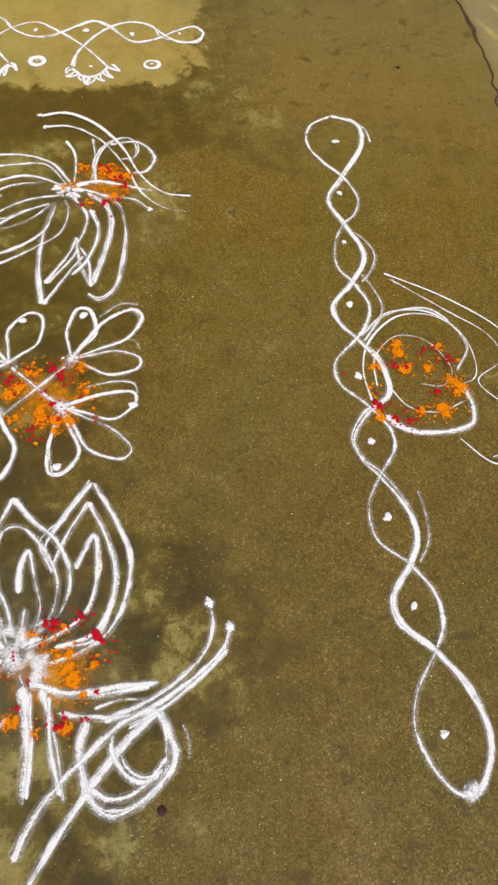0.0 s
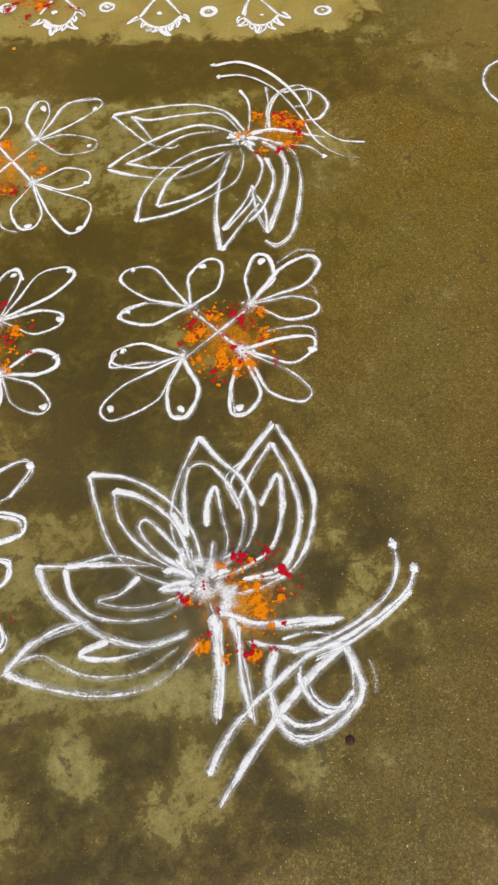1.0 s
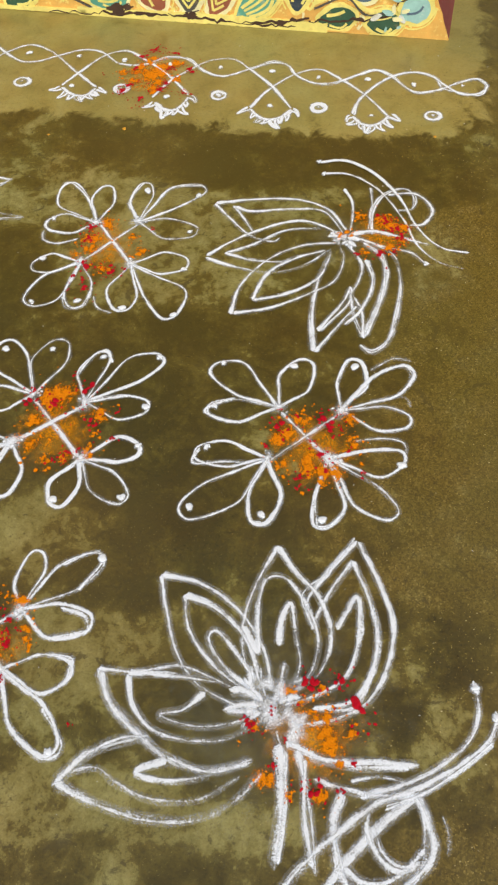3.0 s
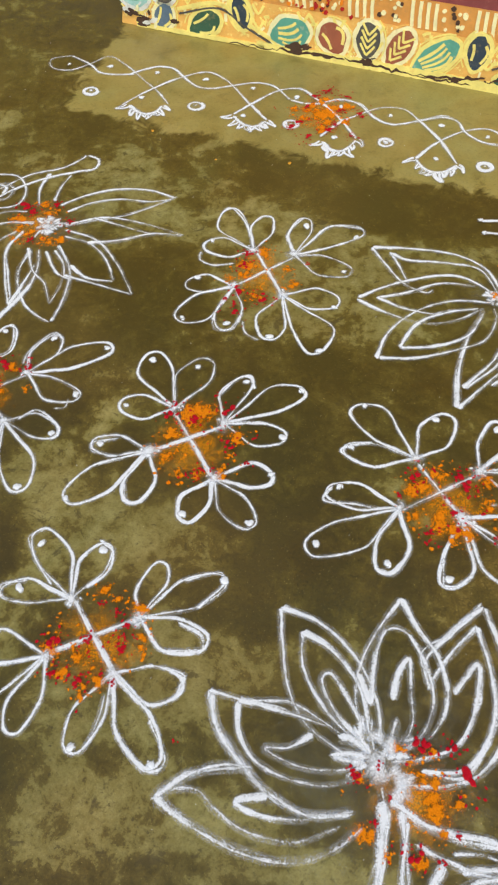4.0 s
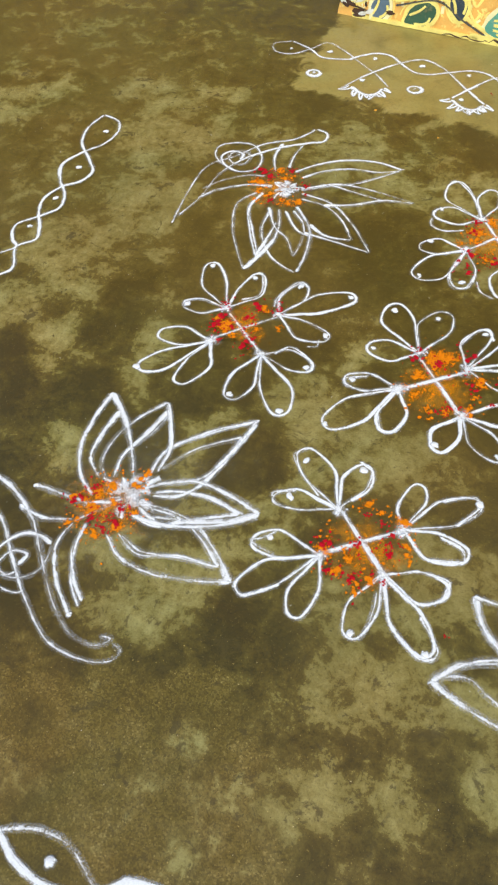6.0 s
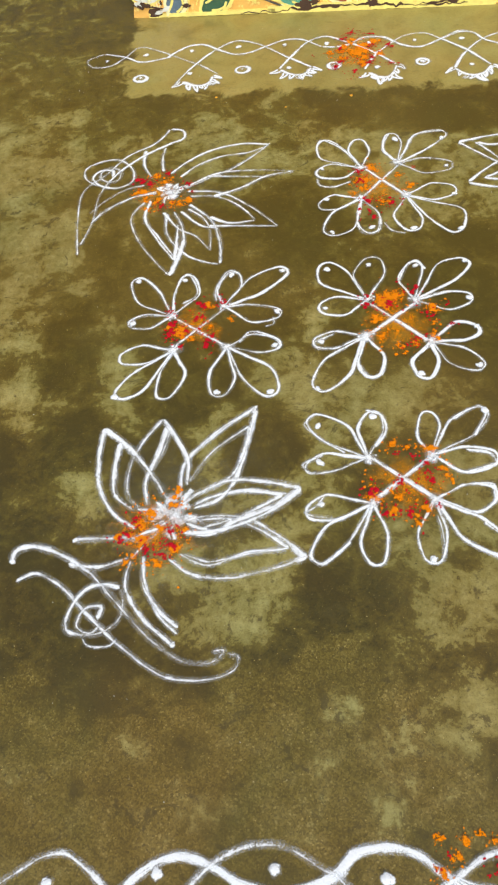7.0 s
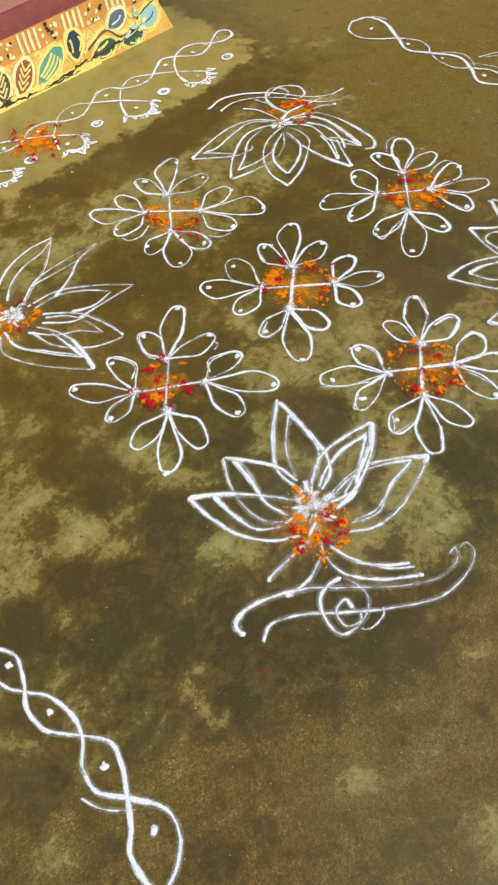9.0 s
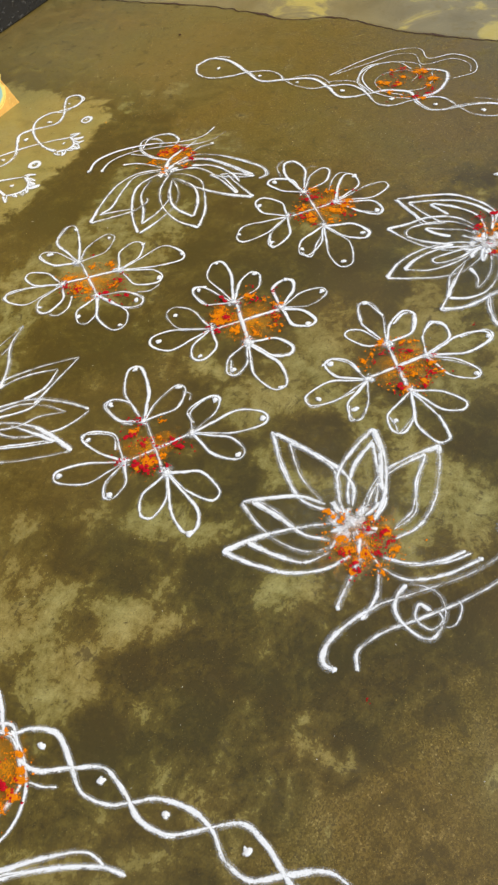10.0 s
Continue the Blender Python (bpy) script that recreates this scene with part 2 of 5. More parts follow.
AMBER = paint("orange_grain_powder", (0.80, 0.24, 0.01), (0.6, 0.15, 0.01), 0.95)
SOIL = paint("bare_brown_mortar", (0.07, 0.036, 0.02), (0.04, 0.02, 0.012), 0.9)
# the grey patches in this black are painted highlights
TAR = paint("black_enamel", (0.012, 0.012, 0.012), (0.16, 0.16, 0.15), 0.25, 0.5)
PLASTER = paint("grey_plaster", (0.26, 0.255, 0.24), (0.18, 0.17, 0.15), 0.8)
# ochre chosen for the yellow it throws onto the wet ground
WALLPAINT = paint("unseen_wall_ochre", (0.55, 0.37, 0.10), (0.4, 0.28, 0.1), 0.8)


# ---- building helpers ----
def mesh_object(name, verts, faces, mat, parent=None, label="", uvs=None, smooth=False):
    me = bpy.data.meshes.new(name)
    me.from_pydata(verts, [], faces)
    me.materials.append(mat)
    if uvs is not None:
        lay = me.uv_layers.new(name="UVMap")
        idx = np.empty(len(me.loops), dtype=np.int32)
        me.loops.foreach_get("vertex_index", idx)
        lay.data.foreach_set("uv", np.asarray(uvs, dtype=np.float32)[idx].ravel())
    if smooth:
        me.polygons.foreach_set("use_smooth", [True] * len(me.polygons))
    ob = new(name, me)
    if parent:
        ob.parent = parent
    if label:
        tagged(ob, label)
    return ob


def part(name, bm, mat, parent=None, label=""):
    me = bpy.data.meshes.new(name)
    bm.to_mesh(me)
    bm.free()
    me.materials.append(mat)
    ob = new(name, me)
    if parent:
        ob.parent = parent
    if label:
        tagged(ob, label)
    return ob


def box(x0, y0, z0, x1, y1, z1, bevel=0.0, seg=2):
    bm = bmesh.new()
    bmesh.ops.create_cube(bm, size=1)
    for v in bm.verts:
        v.co = ((x0 + x1) / 2 + v.co.x * (x1 - x0), (y0 + y1) / 2 + v.co.y * (y1 - y0), (z0 + z1) / 2 + v.co.z * (z1 - z0))
    if bevel:
        bmesh.ops.bevel(bm, geom=list(bm.edges), offset=bevel, segments=seg, affect="EDGES", profile=0.5)
    return bm


def smooth_path(pts, step):
    """An evenly spaced smooth curve through a few points."""
    p = np.asarray(pts, dtype=float)
    if len(p) == 2:
        p = np.array([p[0], p[0] * 0.67 + p[1] * 0.33, p[0] * 0.33 + p[1] * 0.67, p[1]])
    closed = np.allclose(p[0], p[-1]) and len(p) > 5
    q = np.vstack([p[-2] if closed else 2 * p[0] - p[1], p, p[1] if closed else 2 * p[-1] - p[-2]])
    res = []
    for i in range(1, len(q) - 2):
        a, b, c, d = q[i - 1 : i + 3]
        t1 = max(np.linalg.norm(b - a), 1e-6) ** 0.5
        t2 = max(np.linalg.norm(c - b), 1e-6) ** 0.5
        t3 = max(np.linalg.norm(d - c), 1e-6) ** 0.5
        m1 = (c - b) + t2 * ((b - a) / t1 - (c - a) / (t1 + t2))
        m2 = (c - b) + t2 * ((d - c) / t3 - (d - b) / (t2 + t3))
        n = max(2, int(np.linalg.norm(c - b) / step))
        s = np.linspace(0, 1, n, endpoint=False)[:, None]
        res.append((2 * s**3 - 3 * s**2 + 1) * b + (s**3 - 2 * s**2 + s) * m1 + (-2 * s**3 + 3 * s**2) * c + (s**3 - s**2) * m2)
    return np.vstack(res + [p[-1:]])


LEVEL = [0.0]


def ribbon(name, pts, width, mat, parent, label="", load=0.0, fade=True, pour=0.0):
    """A low ridge of poured powder along pts (metres, in the parent's space)."""
    c = smooth_path(pts, 0.0035)
    n = len(c)
    tan = np.gradient(c, axis=0)
    tan /= np.maximum(np.linalg.norm(tan, axis=1), 1e-9)[:, None]
    nor = np.stack([-tan[:, 1], tan[:, 0]], 1)
    seed = random.uniform(0, 900)
    run = np.r_[0, np.cumsum(np.linalg.norm(np.diff(c, axis=0), axis=1))]
    wob = np.array([noise.noise((seed, s * 22, 0.3)) for s in run])
    drift = np.array([noise.noise((seed, 7.7, s * 60)) for s in run])
    thick = np.array([noise.noise((seed + 50, s * 9, 1.3)) for s in run])
    gone = run / run[-1] if pour >= 0 else 1 - run / run[-1]
    half = width * (1 + SKIRT) * (1 + 0.20 * wob + 0.08 * drift) * (1 + abs(pour) * (0.10 - 0.28 * gone + 0.10 * np.exp(-gone * run[-1] / 0.012)))
    if fade:
        # rounded ends
        cap = np.clip(np.minimum(run, run[-1] - run) / (width * 1.1), 0, 1)
        half = half * (0.15 + 0.85 * np.sqrt(1 - (1 - cap) ** 2))
    c = c + nor * (drift * width * 0.07)[:, None]
    LEVEL[0] = (LEVEL[0] + 0.00013) % 0.0012
    verts, uvs, faces = [], [], []
    tall = min(0.0016, width * 0.18)
    for k, (v, h) in enumerate(((-1, 0.10), (-0.5, 0.6), (0, 1.0), (0.5, 0.6), (1, 0.10))):
        xy = c + nor * (half * v)[:, None]
        z = 0.0009 + LEVEL[0] + tall * h * (0.8 + 0.25 * thick)
        verts.append(np.column_stack([xy, z]))
        uvs.append(np.column_stack([run, np.full(n, v * (1 + SKIRT))]))
    V, U = np.vstack(verts), np.vstack(uvs)
    for k in range(4):
        for i in range(n - 1):
            faces.append((k * n + i, (k + 1) * n + i, (k + 1) * n + i + 1, k * n + i + 1)[::-1])
    ob = mesh_object(name, V.tolist(), faces, mat, parent, label, U, True)
    lo = load + 0.05 + 0.42 * thick + abs(pour) * (0.12 - 0.36 * gone + 0.22 * np.exp(-gone * run[-1] / 0.012))
    if fade:
        ends = np.minimum(run, run[-1] - run)
        lo = lo - 0.45 * np.clip(1 - ends / (width * 0.6), 0, 1)
    at = ob.data.attributes.new("load", "FLOAT", "POINT")
    at.data.foreach_set("value", np.tile(lo, 5).astype(np.float32))
    return ob


def blobs(name, items, mat, parent, label="", load=0.0, lift=0.0):
    """Small heaps of powder: (x, y, radius, height) each, joined into one patch."""
    V, U, Fc = [], [], []
    for x, y, r, h in items:
        n = 7 if r < 0.004 else (14 if r < 0.03 else 36)
        rings = (1.0,) if r < 0.004 else (0.4, 0.75, 1.0)
        base, seed = len(V), random.uniform(0, 500)
        LEVEL[0] = (LEVEL[0] + 0.00011) % 0.0012
        z0 = max(0.0003, 0.0010 + LEVEL[0] + lift)
        stretch, turn = random.uniform(0.75, 1.3), random.uniform(0, 3.1)
        V.append((x, y, z0 + h))
        U.append((0, 0))
        for q in rings:
            for k in range(n):
                a = 2 * math.pi * k / n
                rr = r * 1.25 * q * (1 + 0.32 * noise.noise((seed, math.cos(a) * 1.3, math.sin(a) * 1.3)))
                dx, dy = rr * math.cos(a) * stretch, rr * math.sin(a) / stretch
                V.append((x + dx * math.cos(turn) - dy * math.sin(turn), y + dx * math.sin(turn) + dy * math.cos(turn), z0 + h * (1 - q * q)))
                U.append((a, q * (1 + SKIRT)))
        for k in range(n):
            Fc.append((base, base + 1 + k, base + 1 + (k + 1) % n))
            for j in range(len(rings) - 1):
                o = base + 1 + j * n
                Fc.append((o + k, o + n + k, o + n + (k + 1) % n, o + (k + 1) % n))
    ob = mesh_object(name, V, Fc, mat, parent, label, U, True)
    at = ob.data.attributes.new("load", "FLOAT", "POINT")
    at.data.foreach_set("value", np.full(len(V), load, dtype=np.float32))
    return ob


# ---- powder drawings ----
def motif(name, x, y, label, category, group=""):
    ob = new(name)
    ob.empty_display_size = 0.05
    ob.location = (x, y, 0)
    return tagged(ob, label, category, group)


def pairs(v):
    return [(v[k] / 1000, v[k + 1] / 1000) for k in range(0, len(v), 2)]


THIN = 0.51


# how far a stroke runs out from its first point to its last
POUR = {"petal_line": 0.75, "stamen_line": 0.7, "strand": 0.0, "cross_line": 0.0, "end_dab": 0.0}


def line(g, name, width, *v):
    p = pairs(v)
    if len(p) > 3 and random.random() < 0.30:
        second_pass(g, p, width)
    broad = name in ("petal_line", "stem_line", "drag_mark") and width > 8.5
    return ribbon(name, p, width * THIN * (1.18 if broad else 1.0) / 1000, WHITE, g, load=random.uniform(-0.22, 0.0) if broad else random.uniform(-0.18, 0.10), pour=POUR.get(name, random.choice((-0.6, 0.6))))


def second_pass(g, p, width):
    """Where the hand went over a stroke twice, a thinner thread runs beside it."""
    q = [(x + random.gauss(0, 0.0032), y + random.gauss(0, 0.0032)) for x, y in p]
    ribbon("second_pass", q, max(0.004, width * 0.5 / 1000), WHITE, g, load=-0.12)


def faint(g, *v):
    """A slip of the hand: a thread of powder that was brushed away."""
    return ribbon("faint_line", pairs(v), 0.0045, WHITE, g, load=-0.30)


def petal(g, width, *v):
    """A loop from the hub by one side, the tip and the other side back to the hub."""
    hub, a, tip, b = (np.array(p) for p in pairs(v))
    axis = (tip - hub) / np.linalg.norm(tip - hub)
    side = np.array([-axis[1], axis[0]])
    sgn = 1.0 if np.dot(a - b, side) > 0 else -1.0
    wide = abs(np.dot(a - b, side)) * 0.30
    back = tip - axis * wide * 0.30
    pts = [hub, hub * 0.55 + a * 0.45 + (a - (a + b) / 2) * 0.03, a, back + side * sgn * wide * 0.8, tip, back - side * sgn * wide * 0.8, b, hub * 0.55 + b * 0.45, hub + axis * 0.002]
    if random.random() < 0.45:
        k = random.randint(0, 3)
        second_pass(g, [tuple(q) for q in pts[k : k + 5]], width)
    return ribbon("petal", pts, width * THIN / 1000 * random.uniform(0.78, 1.0), WHITE, g, load=random.uniform(-0.12, 0.1), fade=False, pour=random.uniform(-0.5, 0.5))


def dab(g, name, x, y, r):
    if r < 9:
        # a pinch let fall in one go: a small solid drop with a short tail
        a = random.uniform(0, 6.28)
        dx, dy = math.cos(a) * r * 0.5, math.sin(a) * r * 0.5
        items = [(x / 1000, y / 1000, r / 1000, 0.003), ((x + dx) / 1000, (y + dy) / 1000, r / 1000 * 0.75, 0.002)]
        return blobs(name, items, WHITE, g, load=0.55)
    items = [(x / 1000, y / 1000, r / 1000 * 1.2, 0.003)]
    for k in range(6):
        items.append(((x + random.gauss(0, r * 0.5)) / 1000, (y + random.gauss(0, r * 0.5)) / 1000, r / 1000 * random.uniform(0.3, 0.6), 0.002))
    return blobs(name, items, WHITE, g, load=0.0)


def smudge(g, x, y, r):
    """Powder heaped where the petals meet, dragged outwards by the fingers."""
    haze = blobs("white_dust", [(x / 1000, y / 1000, r * 4.2 / 1000, 0.0003)], WHITE_WASH, g, lift=-0.0009 - LEVEL[0])
    tagged(haze, kind="stuff")
    # soft white film: part rubbed powder, part painted glow round the bright heap
    cloud = [(x / 1000, y / 1000, r * 0.58 / 1000, 0.0006)]
    for k in range(7):
        a, q = random.uniform(0, 6.283), r * random.uniform(0.4, 0.95)
        cloud.append(((x + q * math.cos(a)) / 1000, (y + q * math.sin(a)) / 1000, r * random.uniform(0.25, 0.5) / 1000, 0.0006))
    tagged(blobs("rubbed_dust_and_glow", cloud, WHITE_CLOUD, g, lift=0.0008), kind="stuff")
    heap = blobs("mound", [(x / 1000, y / 1000, r * 0.5 / 1000, 0.0012)], WHITE, g, "white powder heaped where petals meet", load=0.1)
    for k in range(13):
        a = 2 * math.pi * random.random()
        r0, r1 = r * random.uniform(0.2, 0.6), r * random.uniform(0.8, 1.6)
        bend = random.uniform(-0.35, 0.35)
        line(g, "drag_mark", random.uniform(9, 15), x + r0 * math.cos(a), y + r0 * math.sin(a), x + 0.5 * (r0 + r1) * math.cos(a + bend * 0.4), y + 0.5 * (r0 + r1) * math.sin(a + bend * 0.4), x + r1 * math.cos(a + bend), y + r1 * math.sin(a + bend))
    return heap


def powder(g, name, *spots, rubbed=True):
    """Pinches of coloured powder with a thin scatter round them."""
    mat = ORANGE if name.startswith("orange") else RED
    items, loads = [], []
    if mat is ORANGE:
        # the middle of the pinches and the reach of their dust
        cx, cy = (sum(p[k] for p in spots) / len(spots) for k in (0, 1))
        far = max(math.hypot(p[0] - cx, p[1] - cy) + p[2] * 0.6 for p in spots)
    if mat is ORANGE and rubbed:
        thin = blobs("orange_dust", [(cx / 1000, cy / 1000, far * 0.92 / 1000, 0.0004)], ORANGE_WASH, g, lift=-0.0009 - LEVEL[0])
        tagged(thin, kind="stuff")
    if mat is ORANGE and 6 < len(spots) < 12:
        # let fall while the hand went round the middle
        for k in range(60):
            a, q = random.uniform(0, 6.283), far * random.choice((0.72, 0.78, 0.84, random.uniform(0.2, 0.9)))
            if noise.noise((math.cos(a) * 1.6 + cx, math.sin(a) * 1.6 + cy, 0.5)) > -0.22:
                items.append(((cx + q * math.cos(a)) / 1000, (cy + q * math.sin(a)) / 1000, random.uniform(0.0012, 0.0052), 0.0009))
    for x, y, r in spots:
        if mat is ORANGE:
            for k in range(2):
                items.append(((x + random.gauss(0, r * 0.35)) / 1000, (y + random.gauss(0, r * 0.35)) / 1000, r / 1000 * random.uniform(0.75, 1.15), 0.001))
            for k in range(20):
                items.append(((x + random.gauss(0, r * 0.9)) / 1000, (y + random.gauss(0, r * 0.9)) / 1000, random.uniform(0.0008, 0.0034), 0.0008))
        else:
            for k in range(5):
                items.append(((x + random.gauss(0, r * 0.5)) / 1000, (y + random.gauss(0, r * 0.5)) / 1000, r / 1000 * random.uniform(0.30, 0.60), 0.002))
            for k in range(16 if r > 5 else 1):
                items.append(((x + random.gauss(0, r * 1.5)) / 1000, (y + random.gauss(0, r * 1.5)) / 1000, random.uniform(0.0008, 0.0026), 0.001))
    ob = blobs(name, items, mat, g, load=0.02 if mat is ORANGE else 0.25, lift=0.0004 if mat is ORANGE else 0.0026)
    return tagged(ob, kind="stuff")


def ring(g, x, y, r):
    a0, pts = random.uniform(0, 6), []
    for k in range(12):
        a = a0 + 2 * math.pi * k / 8
        q = r * (0.80 + 0.02 * k)
        pts.append(((x + q * 1.1 * math.cos(a)) / 1000, (y + q * math.sin(a)) / 1000))
    ribbon("ring", pts, 0.0058, WHITE, g, load=0.15, fade=False)
    blobs("ring_dot", [(x / 1000, y / 1000, 0.007, 0.002)], WHITE, g, load=0.1)


def bowl(g, *v):
    """A sagging arc between two strand ends, fringed with small open loops."""
    a, s, b = (np.array(p) for p in pairs(v))
    ribbon("bowl_line", [a, (a + s) / 2 + (s - (a + b) / 2) * 0.28, s, (b + s) / 2 + (s - (a + b) / 2) * 0.28, b], 0.0072, WHITE, g, load=0.1)
    mid, n = (a + b) / 2, 8
    for k in range(n):
        q = k / (n - 1)
        base = a * (1 - q) ** 2 + (2 * s - mid) * 2 * q * (1 - q) + b * q * q
        out = base - (mid + (mid - s) * 0.9)
        out = out / np.linalg.norm(out)
        sid = np.array([-out[1], out[0]])
        ln = random.uniform(0.012, 0.030) if 0 < k < n - 1 else random.uniform(0.018, 0.030)
        tip = base + out * ln + sid * random.uniform(-0.012, 0.012)
        ribbon("fringe", [base - sid * 0.0055, base - sid * 0.004 + out * ln * 0.5, tip, base + sid * 0.003 + out * ln * 0.5, base + sid * 0.0055], random.uniform(0.0036, 0.0056), WHITE, g, load=random.uniform(0.0, 0.25))


# ---- ground: one sheet, damp and dry patches, older slab beyond a crack ----
# pale dry patches and damp dark ones: middle, half axes, turn in degrees
DRY = [(-1.19, 0.48, 0.1, 0.081, 0), (-1.12, 0.6, 0.04, 0.027, -40), (-0.93, 0.65, 0.081, 0.035, 30), (-0.8, 0.56, 0.081, 0.075, -20), (-0.78, -0.11, 0.068, 0.055, 60), (-0.78, 0.06, 0.094, 0.079, 0), (-0.78, 0.5, 0.124, 0.09, 10), (-0.76, -0.26, 0.043, 0.024, -70), (-0.76, 0.4, 0.065, 0.047, -50), (-0.75, 0.28, 0.071, 0.056, 20), (-0.75, 0.68, 0.077, 0.033, 20), (-0.74, 0.56, 0.097, 0.072, -50), (-0.69, 0.03, 0.069, 0.053, 70), (-0.68, 0.19, 0.063, 0.055, -30), (-0.68, 0.3, 0.069, 0.051, 10), (-0.67, -0.31, 0.017, 0.015, 60), (-0.64, -0.19, 0.083, 0.057, -40), (-0.64, 0.01, 0.043, 0.037, 10)]
DRY += [(-0.63, -0.08, 0.063, 0.044, -60), (-0.59, 0.1, 0.047, 0.023, -70), (-0.58, -0.27, 0.04, 0.031, 40), (-0.56, 0.03, 0.065, 0.032, -50), (-0.53, -0.35, 0.046, 0.027, -40), (-0.53, -0.09, 0.061, 0.051, -30), (-0.49, -0.16, 0.059, 0.022, -70), (-0.46, 0.6, 0.13, 0.079, 20), (-0.35, -0.49, 0.035, 0.029, -40), (-0.32, 0.54, 0.114, 0.081, 20), (-0.26, -0.26, 0.07, 0.057, 20), (-0.25, -0.55, 0.081, 0.048, 30), (-0.22, -0.51, 0.087, 0.049, 50), (-0.2, 0.68, 0.089, 0.051, -60), (-0.19, -0.12, 0.06, 0.052, -40), (-0.18, -0.3, 0.098, 0.072, 20), (-0.16, -0.42, 0.048, 0.043, 20)]
DRY += [(-0.17, 0, 0.055, 0.04, -80), (-0.11, -0.22, 0.066, 0.056, 60), (-0.06, -0.74, 0.023, 0.018, 20), (-0.05, -0.19, 0.067, 0.06, -90), (-0.05, 0.52, 0.161, 0.066, 20), (-0.03, -0.54, 0.056, 0.026, 40), (-0.02, -0.47, 0.056, 0.054, -30), (0.04, -0.18, 0.051, 0.044, -60), (0.04, 0.55, 0.105, 0.074, 60), (0.05, -0.71, 0.064, 0.026, 30), (0.05, -0.55, 0.064, 0.047, 20), (0.06, 0.4, 0.137, 0.126, 70), (0.19, -0.28, 0.082, 0.039, 30), (0.22, -0.53, 0.054, 0.046, 50), (0.23, 0.34, 0.06, 0.047, -10)]
DRY += [(0.24, 0.53, 0.127, 0.054, 0), (0.26, -0.59, 0.035, 0.031, -20), (0.36, -0.53, 0.038, 0.026, 0), (0.38, -0.63, 0.042, 0.036, -80), (0.54, -0.34, 0.03, 0.023, 0), (0.57, 0.4, 0.07, 0.049, -90), (0.6, -0.39, 0.047, 0.037, 10), (0.61, -0.59, 0.016, 0.011, 10)]
DRY += [(-1, -0.53, 0.027, 0.016, -50), (-0.72, -0.55, 0.012, 0.008, -50), (-0.64, -0.75, 0.024, 0.015, -20), (-0.57, -0.91, 0.028, 0.021, 20), (-0.38, -0.75, 0.016, 0.009, -20), (-0.28, -0.83, 0.022, 0.011, -10), (-0.21, -0.96, 0.061, 0.015, -10), (-0.13, -0.76, 0.01, 0.009, 10), (-0.11, -0.7, 0.024, 0.015, -10), (-0.05, -0.81, 0.02, 0.017, 40), (-0.03, -0.74, 0.027, 0.016, -10), (0.53, -0.6, 0.012, 0.008, -80), (0.61, -0.59, 0.014, 0.011, -10), (0.65, 0.73, 0.033, 0.014, 0), (0.74, 0.71, 0.02, 0.013, 0), (0.77, 0.64, 0.028, 0.02, 0), (0.82, -0.56, 0.018, 0.009, 80)]
DRY += [(-0.72, 0.02, 0.073, 0.056, 90), (-0.28, -0.3, 0.039, 0.035, -50), (-0.25, 0.48, 0.089, 0.067, -80), (-0.17, -0.34, 0.071, 0.052, -70), (-0.14, -0.17, 0.048, 0.037, 0), (0.12, -0.4, 0.085, 0.046, -70), (0.12, -0.18, 0.036, 0.024, 0), (0.14, -0.31, 0.084, 0.039, 0), (0.16, -0.67, 0.032, 0.025, -10), (0.22, -0.55, 0.102, 0.029, 0), (0.37, -0.62, 0.043, 0.035, -80), (0.42, -0.52, 0.027, 0.025, -10), (0.52, -0.61, 0.019, 0.011, 10), (0.59, -0.4, 0.048, 0.028, 0)]
DAMP = [(-0.64, -0.39, 0.093, 0.04, -70), (-0.64, -0.29, 0.056, 0.024, -40), (-0.59, -0.05, 0.108, 0.038, -70), (-0.55, -0.61, 0.12, 0.043, -40), (-0.55, -0.25, 0.052, 0.044, -20), (-0.5, 0.07, 0.057, 0.033, -50), (-0.25, 0.2, 0.081, 0.076, -10), (-0.24, 0, 0.067, 0.051, 30), (-0.22, -0.28, 0.052, 0.046, 40), (-0.17, 0.3, 0.101, 0.06, -50), (-0.09, -0.54, 0.078, 0.048, 20), (0.09, 0.14, 0.091, 0.059, 30), (0.15, 0.19, 0.057, 0.037, -10), (0.17, 0.01, 0.08, 0.048, -50), (0.18, -0.24, 0.065, 0.026, 0), (0.21, 0.61, 0.164, 0.045, 0), (0.3, -0.16, 0.092, 0.046, 30), (0.33, -0.59, 0.031, 0.022, 0)]
DAMP += [(0.55, -0.38, 0.014, 0.013, 70)]
DAMP += [(-0.72, -0.22, 0.053, 0.022, -70), (-0.57, -0, 0.081, 0.028, -70), (0.23, -0.19, 0.071, 0.043, 0), (0.26, -0.08, 0.05, 0.038, -10)]
STAINS = [(0.581, -0.065, 0.014), (0.748, -0.289, 0.03), (-0.289, -0.53, 0.012), (-0.611, -0.545, 0.09), (-0.161, 0.69, 0.06), (0.433, -0.356, 0.03), (0.536, -0.369, 0.03), (0.12, -0.123, 0.08), (-0.465, -0.661, 0.06), (-0.261, -0.013, 0.03), (-0.491, 0.648, 0.06), (-0.738, -0.241, 0.05), (-0.765, -0.333, 0.05), (-0.601, -0.114, 0.035), (-0.847, -0.236, 0.06), (-0.623, -0.306, 0.03)]
CRACK = [(1.17, 2.2), (1.20, 1.30), (1.221, 1.064), (1.244, 0.80), (1.232, 0.60), (1.215, 0.51), (1.262, 0.35), (1.228, 0.15), (1.23, -0.15), (1.215, -0.6), (1.23, -1.6)]


def crack_x(y):
    ys = [p[1] for p in CRACK][::-1]
    return np.interp(y, ys, [p[0] for p in CRACK][::-1])


